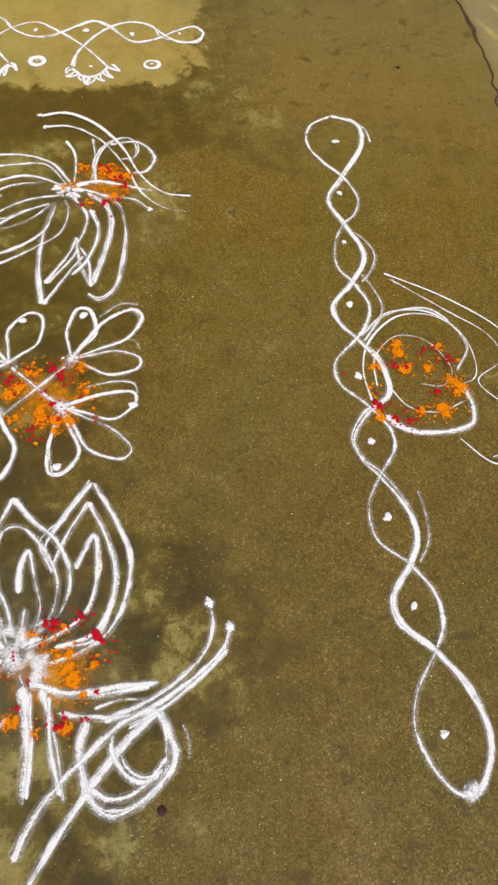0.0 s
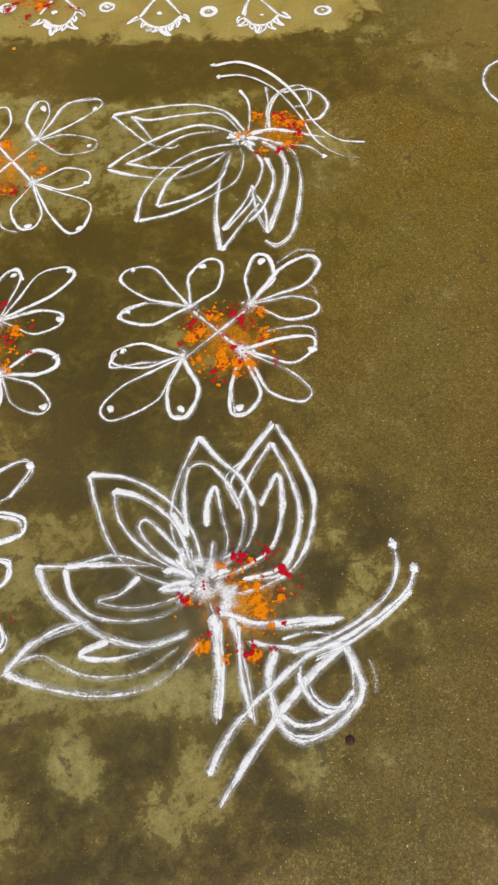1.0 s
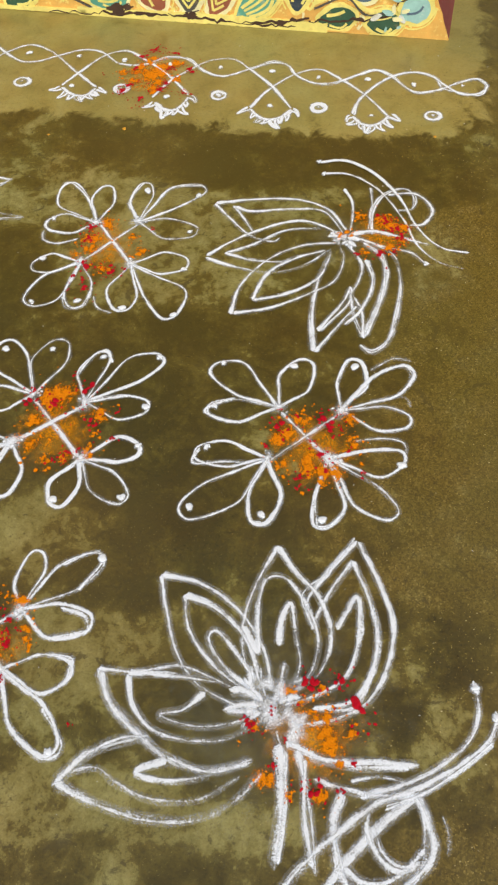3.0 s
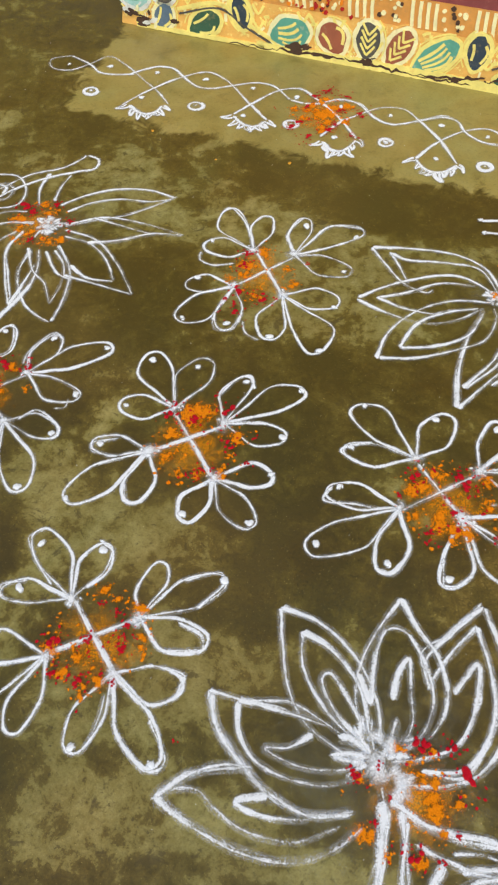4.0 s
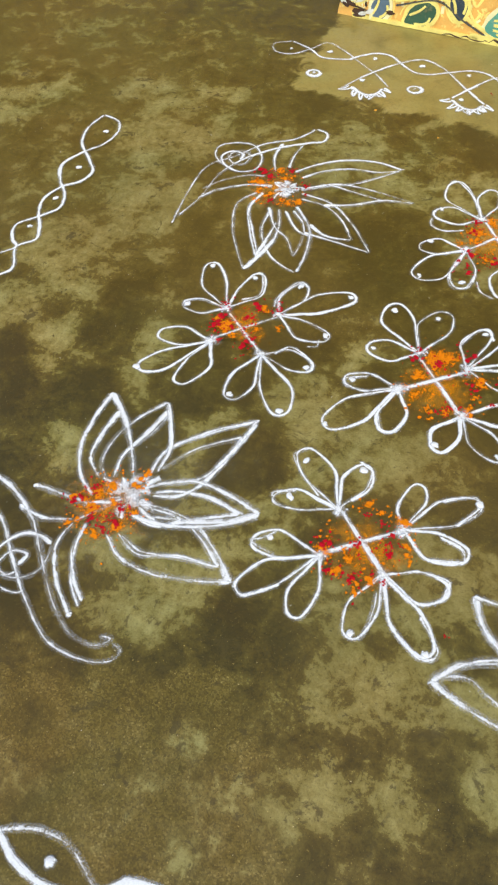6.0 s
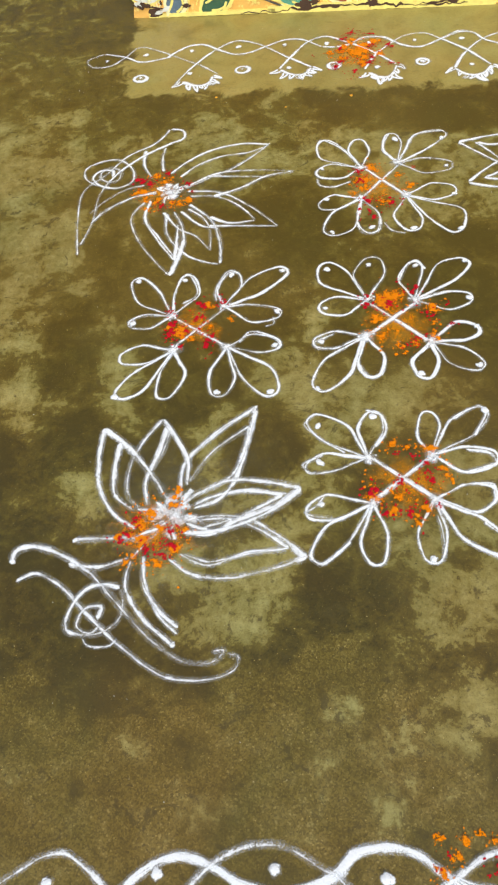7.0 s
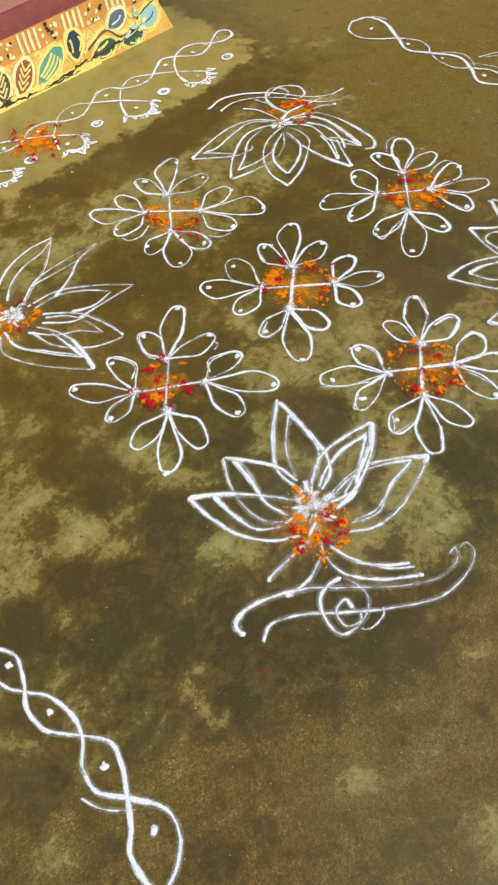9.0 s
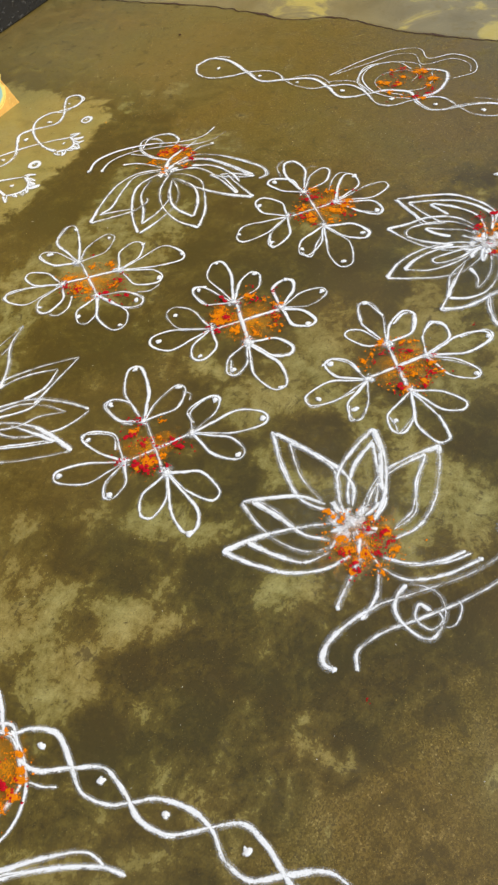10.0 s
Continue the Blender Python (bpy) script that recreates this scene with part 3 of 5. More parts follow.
def ground():
    xs = np.r_[-60, -20, -8, -4, np.arange(-2.2, 2.4, 0.014), 4, 8, 20, 60]
    ys = np.r_[-60, -20, -8, -4, np.arange(-2.0, 2.0, 0.014), 4, 8, 20, 60]
    X, Y = np.meshgrid(xs, ys)
    nx, ny = len(xs), len(ys)
    V = np.column_stack([X.ravel(), Y.ravel(), np.zeros(X.size)])
    i = (np.arange(ny - 1)[:, None] * nx + np.arange(nx - 1)).ravel()
    faces = np.column_stack([i, i + 1, i + 1 + nx, i + nx]).tolist()
    ob = mesh_object("ground", V.tolist(), faces, CONCRETE)
    dry = np.full(X.shape, 0.215)
    dry = dry + 0.05 * np.clip((-0.62 - X) / 0.2, 0, 1) + 0.045 * np.clip((-0.35 - X) / 0.25, 0, 1) * np.clip((Y + 0.1) / 0.2, 0, 1)

    def oval(x, y, a, b, turn):
        c, n = math.cos(radians(turn)), math.sin(radians(turn))
        u, v = (X - x) * c + (Y - y) * n, (Y - y) * c - (X - x) * n
        return np.hypot(u / (a + 0.010), v / (b + 0.010))

    for patch in DRY:
        dry = np.maximum(dry, 0.215 + 0.34 * np.clip((1.45 - oval(*patch)) / 0.75, 0, 1))
    for patch in DAMP:
        dry = dry - (dry - 0.10) * np.clip((1.5 - oval(*patch)) / 0.8, 0, 1)
    # the swept, dry strip in front of the step
    e = np.minimum(np.minimum((X + 0.60) / 0.09, (0.645 - X) / 0.09), (Y - (0.745 - 0.06 * X)) / 0.07)
    corner = np.hypot(np.clip(X - 0.52, 0, 9) / 0.16, np.clip(0.90 - Y, 0, 9) / 0.16)
    e = np.minimum(e, (1.0 - corner) * 1.8)
    strip = np.clip(0.5 + e * 0.5, 0, 1)
    for x, y, r in STAINS:
        dry = dry - 0.32 * np.exp(-(((X - x) ** 2 + (Y - y) ** 2) / (r * r)))
    # wet run-off below that strip, and the sandy walk by the rope line
    wet = np.clip(1.2 - np.hypot((X - 0.12) / 0.62, (Y - 0.655 + 0.05 * X) / 0.085), 0, 1)
    dry = np.maximum(dry, 0.04) - 0.16 * wet
    south = np.clip((-0.62 - Y) / 0.14, 0, 1) * np.clip((X + 0.75) / 0.25, 0, 1) * np.clip((0.30 - X) / 0.25, 0, 1)
    even_brown = 0.22 * south + np.clip((Y - 0.40) / 0.3, 0, 1) * np.clip((X - 0.62) / 0.2, 0, 1)
    dry = dry + 0.01 * np.clip((-0.60 - Y) / 0.12, 0, 1) * np.clip((X + 0.6) / 0.2, 0, 1) * np.clip((0.25 - X) / 0.2, 0, 1)
    shore = np.interp(X, (-1.3, -0.9, -0.5, -0.3, -0.12, 0.1, 0.25), (-0.25, -0.40, -0.62, -0.60, -0.50, -0.74, -0.9))
    sand = np.clip((X - 0.36) / 0.30, 0, 1) + 0.66 * np.clip((shore - Y) / 0.12, 0, 1)
    sand = np.clip(sand, 0, 1) * (1 - 0.85 * np.clip((Y - 0.42) / 0.25, 0, 1))
    for x, y, r in ((0.60, -0.38, 0.13), (0.52, -0.33, 0.10)):
        sand = sand * (1 - np.exp(-(((X - x) ** 2 + (Y - y) ** 2) / (r * r))))
    slab = np.clip((X - crack_x(Y) + 0.004) / 0.02, 0, 1)
    for name, val in (("dry", dry), ("slab", slab), ("sand", sand), ("strip", strip), ("even_brown", even_brown)):
        at = ob.data.attributes.new(name, "FLOAT", "POINT")
        at.data.foreach_set("value", val.ravel().astype(np.float32))
    tagged(ob, "damp olive-brown concrete ground with pale dry patches", "ground", kind="structure")
    return ob


ground()


# ---- painted doorstep and house plinth ----
step = new("doorstep")
step.matrix_world = Matrix.Translation((-0.018, 1.106, 0)) @ pose(0, 0, 0, 0, 0, math.degrees(math.atan(-0.072)))
tagged(step, "painted doorstep with leaf border, yellow stripes and cracked base", "step")
S0, S1 = -0.604, 0.602


def west(z):
    return S0 + 0.20 * z


def east(z):
    return S1 - 0.40 * z - 0.6 * max(0.0, z - 0.10)


def worn_block(y0, y1, z0, z1, inset=0.0, rough=0.0025):
    """A block whose ends lean inwards, with uneven, worn ends and rounded arrises."""
    bm = bmesh.new()
    n, rows = 22, 7
    grid = []
    for side, y in enumerate((y0, y1)):
        for r in range(rows):
            z = z0 + (z1 - z0) * r / (rows - 1)
            a, b = west(z) + inset, east(z) - inset
            for k in range(n + 1):
                q = k / n
                x = a + (b - a) * q
                if k in (0, n):
                    x += rough * noise.noise((z * 60, y * 9, k))
                back = 0.004 if r == rows - 1 and z1 > 0.2 and side == 0 else 0.0
                grid.append(bm.verts.new((x, y + back, z)))
    s, w = rows * (n + 1), n + 1
    bm.verts.ensure_lookup_table()
    for r in range(rows - 1):
        for k in range(n):
            i = r * w + k
            bm.faces.new((grid[i], grid[i + 1], grid[i + 1 + w], grid[i + w]))
            bm.faces.new((grid[s + i + 1], grid[s + i], grid[s + i + w], grid[s + i + 1 + w]))
        for k in (0, n):
            i = r * w + k
            q = (grid[i], grid[i + w], grid[s + i + w], grid[s + i])
            bm.faces.new(q if k == 0 else q[::-1])
    for r in (0, rows - 1):
        for k in range(n):
            i = r * w + k
            q = (grid[i], grid[s + i], grid[s + i + 1], grid[i + 1])
            bm.faces.new(q if r == 0 else q[::-1])
    bmesh.ops.recalc_face_normals(bm, faces=list(bm.faces))
    return bm


part("body", worn_block(0.004, 0.36, 0, 0.226), MAROON, step)
part("tread", worn_block(0.014, 0.36, 0.2265, 0.231, 0.006), PINK, step, "worn red painted tread, pinkish from sky light put into its colour")
part("leaf_band", worn_block(0.000, 0.0055, 0, 0.108), OCHRE, step, "ochre painted band of leaves")
part("stripe_band", worn_block(0.0012, 0.0056, 0.1082, 0.170), RUST, step, "orange-brown band with yellow stripes")


def on_face(name, outline, mat, parent, lift, label=""):
    """A flat painted shape on the riser, lift metres proud of it."""
    n = len(outline)
    V = [(x, -lift, z) for x, z in outline] + [(x, max(0.0015, 0.003 - lift), z) for x, z in outline]
    Fc = [tuple(range(n))] + [(k, n + k, n + (k + 1) % n, (k + 1) % n) for k in range(n)]
    return mesh_object(name, V, Fc, mat, parent, label)


def stroke_outline(pts, w):
    c = smooth_path(pts, 0.006)
    t = np.gradient(c, axis=0)
    t /= np.maximum(np.linalg.norm(t, axis=1), 1e-9)[:, None]
    nn = np.stack([-t[:, 1], t[:, 0]], 1)
    h = np.array([w / 2 * (1 + 0.25 * noise.noise((p[0] * 90, p[1] * 90, 3.1))) for p in c])[:, None]
    return (c + nn * h).tolist() + (c - nn * h)[::-1].tolist()


def leaf(s, z, length, width, turn, mat, rim, strokes, vein=YELLOW, point=0.9):
    """A painted leaf: pale rim, coloured body, brushed marks."""
    a = radians(turn)

    def place(u, v):
        return (s + u * math.cos(a) + v * math.sin(a), max(0.003, z - u * math.sin(a) + v * math.cos(a)))

    def shape(k):
        res = []
        for i in range(28):
            q = 2 * math.pi * i / 28
            v = math.cos(q)
            pinch = (1 - point * 0.5 * max(0, -v) ** 1.5)
            wob = 1 + 0.10 * noise.noise((s * 40, i * 0.55, k * 90))
            res.append(place(math.sin(q) * (width / 2 * pinch + k) * wob, v * (length / 2 + k) * wob))
        return res

    g = on_face("leaf", shape(0.0), mat, step, 0.0032)
    on_face("leaf_rim", shape(0.0095), rim, g, 0.0022)
    bow = 0.10 * width
    for k in range(strokes):
        u = (k - (strokes - 1) / 2) * width * 0.60 / max(1, strokes - 1) if strokes > 1 else 0
        reach = length * (0.30 - 0.10 * abs(u) / width) * random.uniform(0.85, 1.1)
        pts = [place(u * 0.75, -reach), place(u + bow, -reach * 0.2), place(u * 1.08 + bow, reach * 0.5), place(u * 0.95, reach)]
        on_face("brush_mark", stroke_outline(pts, random.uniform(0.0042, 0.0072)), vein, g, 0.0042)
    # a thin second contour, brushed in two sweeps, that leaves gaps
    for sgn in (-1, 1):
        arc = [place(sgn * math.sin(q) * (width / 2 + 0.0125), math.cos(q) * (length / 2 + 0.0125)) for q in np.linspace(random.uniform(0.2, 0.5), random.uniform(2.3, 2.8), 9)]
        on_face("brush_mark", stroke_outline(arc, 0.0028), random.choice((OCHRE, YELLOW)), g, 0.0017 + 0.0003 * (sgn + 1))
    return g


def veined(s, z, length, width, turn, mat):
    g = leaf(s, z, length, width, turn, mat, PALE, 0)
    a = radians(turn)
    for k in range(4):
        zz = (-0.25 + 0.18 * k) * length
        for sgn in (-1, 1):
            p = [(0, zz - 0.010), (sgn * width * 0.16, zz + 0.002), (sgn * width * 0.30, zz + 0.014)]
            on_face("brush_mark", stroke_outline([(s + u * math.cos(a) + v * math.sin(a), z - u * math.sin(a) + v * math.cos(a)) for u, v in p], 0.005), YELLOW, g, 0.0042)


o = 0.018
leaf(-0.575 + o, 0.072, 0.075, 0.05, 80, AQUA, MILK, 1, TEAL)
leaf(-0.495 + o, 0.086, 0.052, 0.036, 75, SLATE, MILK, 1, MILK)
leaf(-0.502 + o, 0.034, 0.070, 0.046, 25, BLUE, PALE, 2)
leaf(-0.393 + o, 0.036, 0.092, 0.054, 58, GREEN, YELLOW, 2)
leaf(-0.296 + o, 0.076, 0.070, 0.044, -14, NAVY, YELLOW, 2)
leaf(-0.176 + o, 0.050, 0.098, 0.072, 72, TEAL, PALE, 4)
leaf(-0.070 + o, 0.056, 0.074, 0.066, -30, BROWN, PALE, 2)
veined(0.012 + o, 0.064, 0.086, 0.056, 4, SLATE)
veined(0.083 + o, 0.060, 0.094, 0.050, 30, BROWN)
leaf(0.166 + o, 0.054, 0.120, 0.056, 50, TEAL, YELLOW, 4)
leaf(0.256 + o, 0.080, 0.076, 0.046, 4, NAVY, YELLOW, 2)
leaf(0.342 + o, 0.032, 0.080, 0.048, 76, GREEN, YELLOW, 2)
leaf(0.400 + o, 0.094, 0.062, 0.044, 66, BLUE, PALE, 1, MILK)
leaf(0.442 + o, 0.030, 0.070, 0.048, 80, GREEN, YELLOW, 2)
leaf(0.506 + o, 0.062, 0.066, 0.058, 60, AQUA, YELLOW, 1, BLUE)


def mark(name, pts, w, mat, lift=0.0026):
    return on_face(name, stroke_outline(pts, w), mat, step, lift)


for a, b, c, d in ((-0.44, -0.33, -0.20, 0.016), (0.31, 0.38, 0.46, 0.05)):
    mark("vine", [(a, 0.05), (b, 0.078), ((b + c) / 2, 0.045), (c, d)], 0.0035, SLATE, 0.0036)
    mark("vine", [(a - 0.004, 0.06), (b - 0.002, 0.089), ((b + c) / 2, 0.056), (c + 0.01, d + 0.006)], 0.009, YELLOW, 0.0028)
for s in (-0.235, -0.125, -0.04, 0.05, 0.215, 0.30, 0.47, 0.555):
    for k in range(2):
        z = 0.088 - 0.034 * k
        mark("chevron", [(s - 0.014, z + 0.014), (s, z - 0.006), (s + 0.014, z + 0.014)], 0.006, YELLOW)
mark("base_stroke", [(-0.24, 0.007), (-0.05, 0.010), (0.12, 0.012), (0.34, 0.009)], 0.023, YELLOW, 0.0046)
mark("base_stroke", [(-0.56, 0.006), (-0.42, 0.006), (-0.22, 0.007)], 0.010, YELLOW, 0.0046)
s = -0.59
while s < 0.47:
    for k in range(4):
        x = s + 0.012 + 0.017 * k
        mark("stripe", [(x + 0.001, 0.112), (x - 0.001, 0.140), (x + random.uniform(-0.002, 0.002), 0.167)], 0.0075, PALE, 0.0012)
    for k in range(14):
        x, z, r = s + 0.078 + random.uniform(0, 0.058), random.uniform(0.115, 0.164), random.uniform(0.003, 0.0055)
        if x < 0.505:
            on_face("spot", [(x + r * math.cos(q) * random.uniform(0.8, 1.2), z + r * math.sin(q)) for q in np.linspace(0, 6.283, 9)[:-1]], PALE if k % 3 else SOIL, step, 0.0012 + 0.0001 * k)
    s += 0.14
# the jagged break along the foot of the step


def jagged(a, b, za, zb, width, amp):
    """A broken line of irregular width from (a, za) to (b, zb)."""
    n = max(4, int(math.hypot(b - a, zb - za) / 0.009))
    up, dn = [], []
    for k in range(n + 1):
        q = k / n
        x = a + (b - a) * q + random.uniform(-0.002, 0.002)
        z = za + (zb - za) * q + amp * noise.noise((x * 70, za * 50, 3)) + random.uniform(-0.0015, 0.0015)
        w = width * (0.35 + 1.1 * abs(noise.noise((x * 55, 9.1, zb * 30)))) * min(1.0, 0.35 + 4 * q * (1 - q))
        up.append((x, max(0.0025, z + w)))
        dn.append((x, max(0.0015, z - w * 0.8)))
    on_face("crack", up + dn[::-1], SOIL, step, 0.0050)


for a, b, lo, hi, w in ((-0.31, -0.19, 0.004, 0.006, 0.003), (-0.19, -0.02, 0.008, 0.016, 0.006), (-0.02, 0.14, 0.016, 0.007, 0.005), (0.14, 0.30, 0.006, 0.026, 0.004), (0.15, 0.27, 0.005, 0.010, 0.003), (0.30, 0.44, 0.022, 0.036, 0.004)):
    jagged(a, b, lo, hi, w, 0.008)
for a, b, lo, hi in ((0.44, 0.478, 0.036, 0.050), (0.478, 0.488, 0.050, 0.078), (0.488, 0.548, 0.078, 0.100), (-0.145, -0.11, 0.018, 0.034), (0.02, 0.05, 0.016, 0.030), (-0.60, -0.52, 0.035, 0.022)):
    jagged(a, b, lo, hi, 0.0028, 0.004)
for s, w, z in ((-0.145, 0.020, 0.018), (0.03, 0.016, 0.016), (-0.118, 0.012, 0.026), (-0.54, 0.018, 0.014), (-0.455, 0.010, 0.030), (-0.575, 0.012, 0.034), (0.235, 0.012, 0.014)):
    rim = []
    for q in np.linspace(0, 6.283, 26)[:-1]:
        k = 1 + 0.7 * noise.noise((s * 30, math.cos(q) * 2.2, math.sin(q) * 2.2))
        rim.append((s + w * k * math.cos(q), max(0.0025, z + w * 0.55 * k * math.sin(q))))
    on_face("chipped_patch", rim, SOIL, step, 0.0047)
# loose brush splashes of yellow between the leaves
for k in range(70):
    x, z = random.uniform(-0.56, 0.54), random.uniform(0.02, 0.098)
    a, ln = random.uniform(-1.2, 1.2), random.uniform(0.012, 0.030)
    mark("brush_splash", [(x, z), (x + ln * 0.5 * math.sin(a), min(0.104, z + ln * 0.5 * math.cos(a))), (x + ln * math.sin(a * 1.3), min(0.105, z + ln * math.cos(a * 1.3)))], random.uniform(0.004, 0.008), (YELLOW, PALE)[k % 2], 0.0014)

for k in range(34):
    x, z0 = -0.56 + 1.1 * k / 33 + random.uniform(-0.012, 0.012), random.uniform(0.004, 0.085)
    for j in (-1, 0, 1):
        mark("feather_stroke", [(x, z0), (x + 0.006 * j, z0 + 0.010), (x + 0.015 * j, min(0.105, z0 + 0.020))], 0.0032, (YELLOW, PALE)[k % 2], 0.0010 + 0.0001 * (j + 1))

# milky washed-out paint and bare scuffs at the worn ends of the band
for k in range(26):
    x = random.uniform(-0.585, -0.50) if k < 16 else random.uniform(0.44, 0.545)
    z, w = random.uniform(0.01, 0.10), random.uniform(0.003, 0.008)
    a = random.uniform(0, 3.1)
    rim = [(x + w * (1 + 0.5 * noise.noise((k, 2 * math.cos(q), 2 * math.sin(q)))) * (1.6 * math.cos(q) * math.cos(a) - 0.7 * math.sin(q) * math.sin(a)), max(0.003, z + w * (1.6 * math.cos(q) * math.sin(a) + 0.7 * math.sin(q) * math.cos(a)))) for q in np.linspace(0, 6.283, 16)[:-1]]
    on_face("scuff", rim, (MILK, MILK, PALE, SOIL)[k % 4] if k < 16 else (MILK, AQUA, PALE)[k % 3], step, 0.0054 + 0.00006 * k)

# a pinch of red and orange offered on the step, with a chalk spiral above it
for k in range(60):
    x, z, r = random.gauss(-0.10, 0.045), random.uniform(0.108, 0.175), random.uniform(0.0015, 0.005)
    on_face("offering_spot", [(x + r * math.cos(q) * random.uniform(0.7, 1.3), z + r * math.sin(q)) for q in np.linspace(0, 6.283, 8)[:-1]], (CRIMSON, CRIMSON, AMBER)[k % 3], step, 0.0026 + 0.00004 * k)
turns = [(-0.075 + (0.004 + 0.0021 * k) * math.cos(0.75 * k), 0.196 + (0.003 + 0.0015 * k) * math.sin(0.75 * k)) for k in range(14)]
mark("chalk_spiral", turns, 0.004, MILK, -0.0020)
for k in range(3):
    mark("chalk_stroke", [(-0.150 + 0.012 * k, 0.180), (-0.146 + 0.012 * k, 0.197), (-0.140 + 0.013 * k, 0.212)], 0.004, MILK, -0.0020)

# house plinth behind the step
plinth = new("house_plinth")
plinth.matrix_world = step.matrix_world @ Matrix.Translation((0, 0.372, 0))
tagged(plinth, "house plinth with glossy black painted skirting", "wall", kind="structure")
part("skirting", box(-5, 0, 0, 5, 0.10, 0.10, 0.006), TAR, plinth, "glossy black skirting band")
part("ledge", box(-5, 0.012, 0.10, 5, 0.60, 0.30, 0.006), PLASTER, plinth, "grey plastered ledge")
# unseen wall, added only to be mirrored in the wet ground
part("house_wall", box(-5, 0.60, 0, 5, 0.80, 3.0), WALLPAINT, plinth)


def ground_crack():
    g = new("ground_crack")
    tagged(g, "jagged dark crack between two concrete slabs", "crack", kind="structure")
    c = smooth_path(CRACK, 0.012)
    V, Fc = [], []
    for k, (x, y) in enumerate(c):
        j = noise.noise((x * 30, y * 30, 0)) * 0.008 + noise.noise((x * 90, y * 90, 5)) * 0.005
        w = 0.0016 + 0.0055 * max(0, noise.noise((1.7, y * 14, 2)))
        V += [(x + j - w, y, 0.0012), (x + j + w * 0.3, y, 0.0016), (x + j + w * 1.4, y, 0.0012)]
        if k:
            a = 3 * k
            Fc += [(a - 3, a - 2, a + 1, a), (a - 2, a - 1, a + 2, a + 1)]
    mesh_object("groove", V, Fc, SOIL, g)


ground_crack()

# ---- the drawings ----

flower_c = motif("flower_drawing", 0.000, -0.000, "white chalk-powder flower with orange and red powder heaped at its centre", "powder drawing", "petalled flower drawings")
line(flower_c, "cross_line", 11.5, -40, 41, 59, -57)
line(flower_c, "cross_line", 11.5, -50, -44, 44, 37)
petal(flower_c, 9.5, -43, 48, -129, 98, -126, 149, -81, 130)
petal(flower_c, 9.5, -43, 48, -67, 116, -28, 163, -9, 118)
petal(flower_c, 9.5, -43, 48, -102, 59, -132, 30, -85, 13)
dab(flower_c, "hub", -43, 48, 13)
petal(flower_c, 9.5, 42, 42, 15, 99, 49, 146, 62, 124)
petal(flower_c, 9.5, 42, 42, 93, 138, 145, 145, 120, 92)
petal(flower_c, 9.5, 42, 42, 107, 62, 144, 44, 101, 16)
dab(flower_c, "hub", 42, 42, 13)
petal(flower_c, 9.5, 62, -59, 110, -15, 147, -32, 121, -58)
petal(flower_c, 9.5, 62, -59, 89, -111, 144, -123, 119, -77)
petal(flower_c, 9.5, 62, -59, 25, -105, 45, -144, 72, -103)
dab(flower_c, "hub", 62, -59, 13)
petal(flower_c, 9.5, -51, -41, -105, -27, -143, -54, -104, -68)
petal(flower_c, 9.5, -51, -41, -125, -95, -137, -162, -81, -131)
petal(flower_c, 9.5, -51, -41, -65, -110, -41, -137, -21, -90)
dab(flower_c, "hub", -51, -41, 13)
dab(flower_c, "dot", -117, 134, 6.5)
dab(flower_c, "dot", -37, 140, 6.5)
dab(flower_c, "dot", -120, 30, 6.5)
dab(flower_c, "dot", 50, 134, 6.5)
dab(flower_c, "dot", 141, 143, 6.5)
dab(flower_c, "dot", 139, 43, 6.5)
dab(flower_c, "dot", 143, -28, 6.5)
dab(flower_c, "dot", 139, -117, 6.5)
dab(flower_c, "dot", 39, -131, 6.5)
dab(flower_c, "dot", -129, -52, 6.5)
dab(flower_c, "dot", -136, -160, 6.5)
powder(flower_c, "orange_powder", (-19, 52, 27), (5, 53, 23), (-33, -3, 16), (-23, -46, 11), (11, -67, 8), (39, -58, 10), (70, -44, 13), (70, 25, 15), (-46, -33, 7))
powder(flower_c, "red_powder", (-46, 57, 5), (-44, 31, 8), (-8, 32, 8), (43, 71, 10), (62, 4, 10), (98, 25, 4), (20, -67, 4), (41, -52, 6), (56, -45, 4), (101, -19, 5), (11, 91, 4))

flower_w = motif("flower_drawing", -0.349, -0.012, "white chalk-powder flower with red-speckled orange powder at its centre", "powder drawing", "petalled flower drawings")
line(flower_w, "cross_line", 11.5, -47, 30, 49, -41)
line(flower_w, "cross_line", 11.5, -50, -45, 43, 53)
petal(flower_w, 9.5, -55, 38, -124, 75, -139, 141, -89, 106)
petal(flower_w, 9.5, -55, 38, -58, 94, -32, 146, -9, 92)
petal(flower_w, 9.5, -55, 38, -108, 46, -138, 21, -95, 9)
dab(flower_w, "hub", -55, 38, 13)
petal(flower_w, 9.5, 40, 57, 24, 101, 54, 151, 70, 113)
petal(flower_w, 9.5, 40, 57, 88, 133, 153, 154, 110, 92)
petal(flower_w, 9.5, 40, 57, 89, 62, 147, 34, 94, 15)
dab(flower_w, "hub", 40, 57, 13)
petal(flower_w, 9.5, 52, -44, 95, -14, 146, -40, 111, -59)
petal(flower_w, 9.5, 52, -44, 84, -118, 139, -155, 132, -97)
petal(flower_w, 9.5, 52, -44, 24, -103, 42, -157, 69, -119)
dab(flower_w, "hub", 52, -44, 13)
petal(flower_w, 9.5, -45, -48, -107, -33, -143, -64, -94, -76)
petal(flower_w, 9.5, -45, -48, -117, -103, -135, -153, -94, -141)
petal(flower_w, 9.5, -45, -48, -65, -103, -54, -159, -20, -103)
dab(flower_w, "hub", -45, -48, 13)
dab(flower_w, "dot", -131, 134, 6.5)
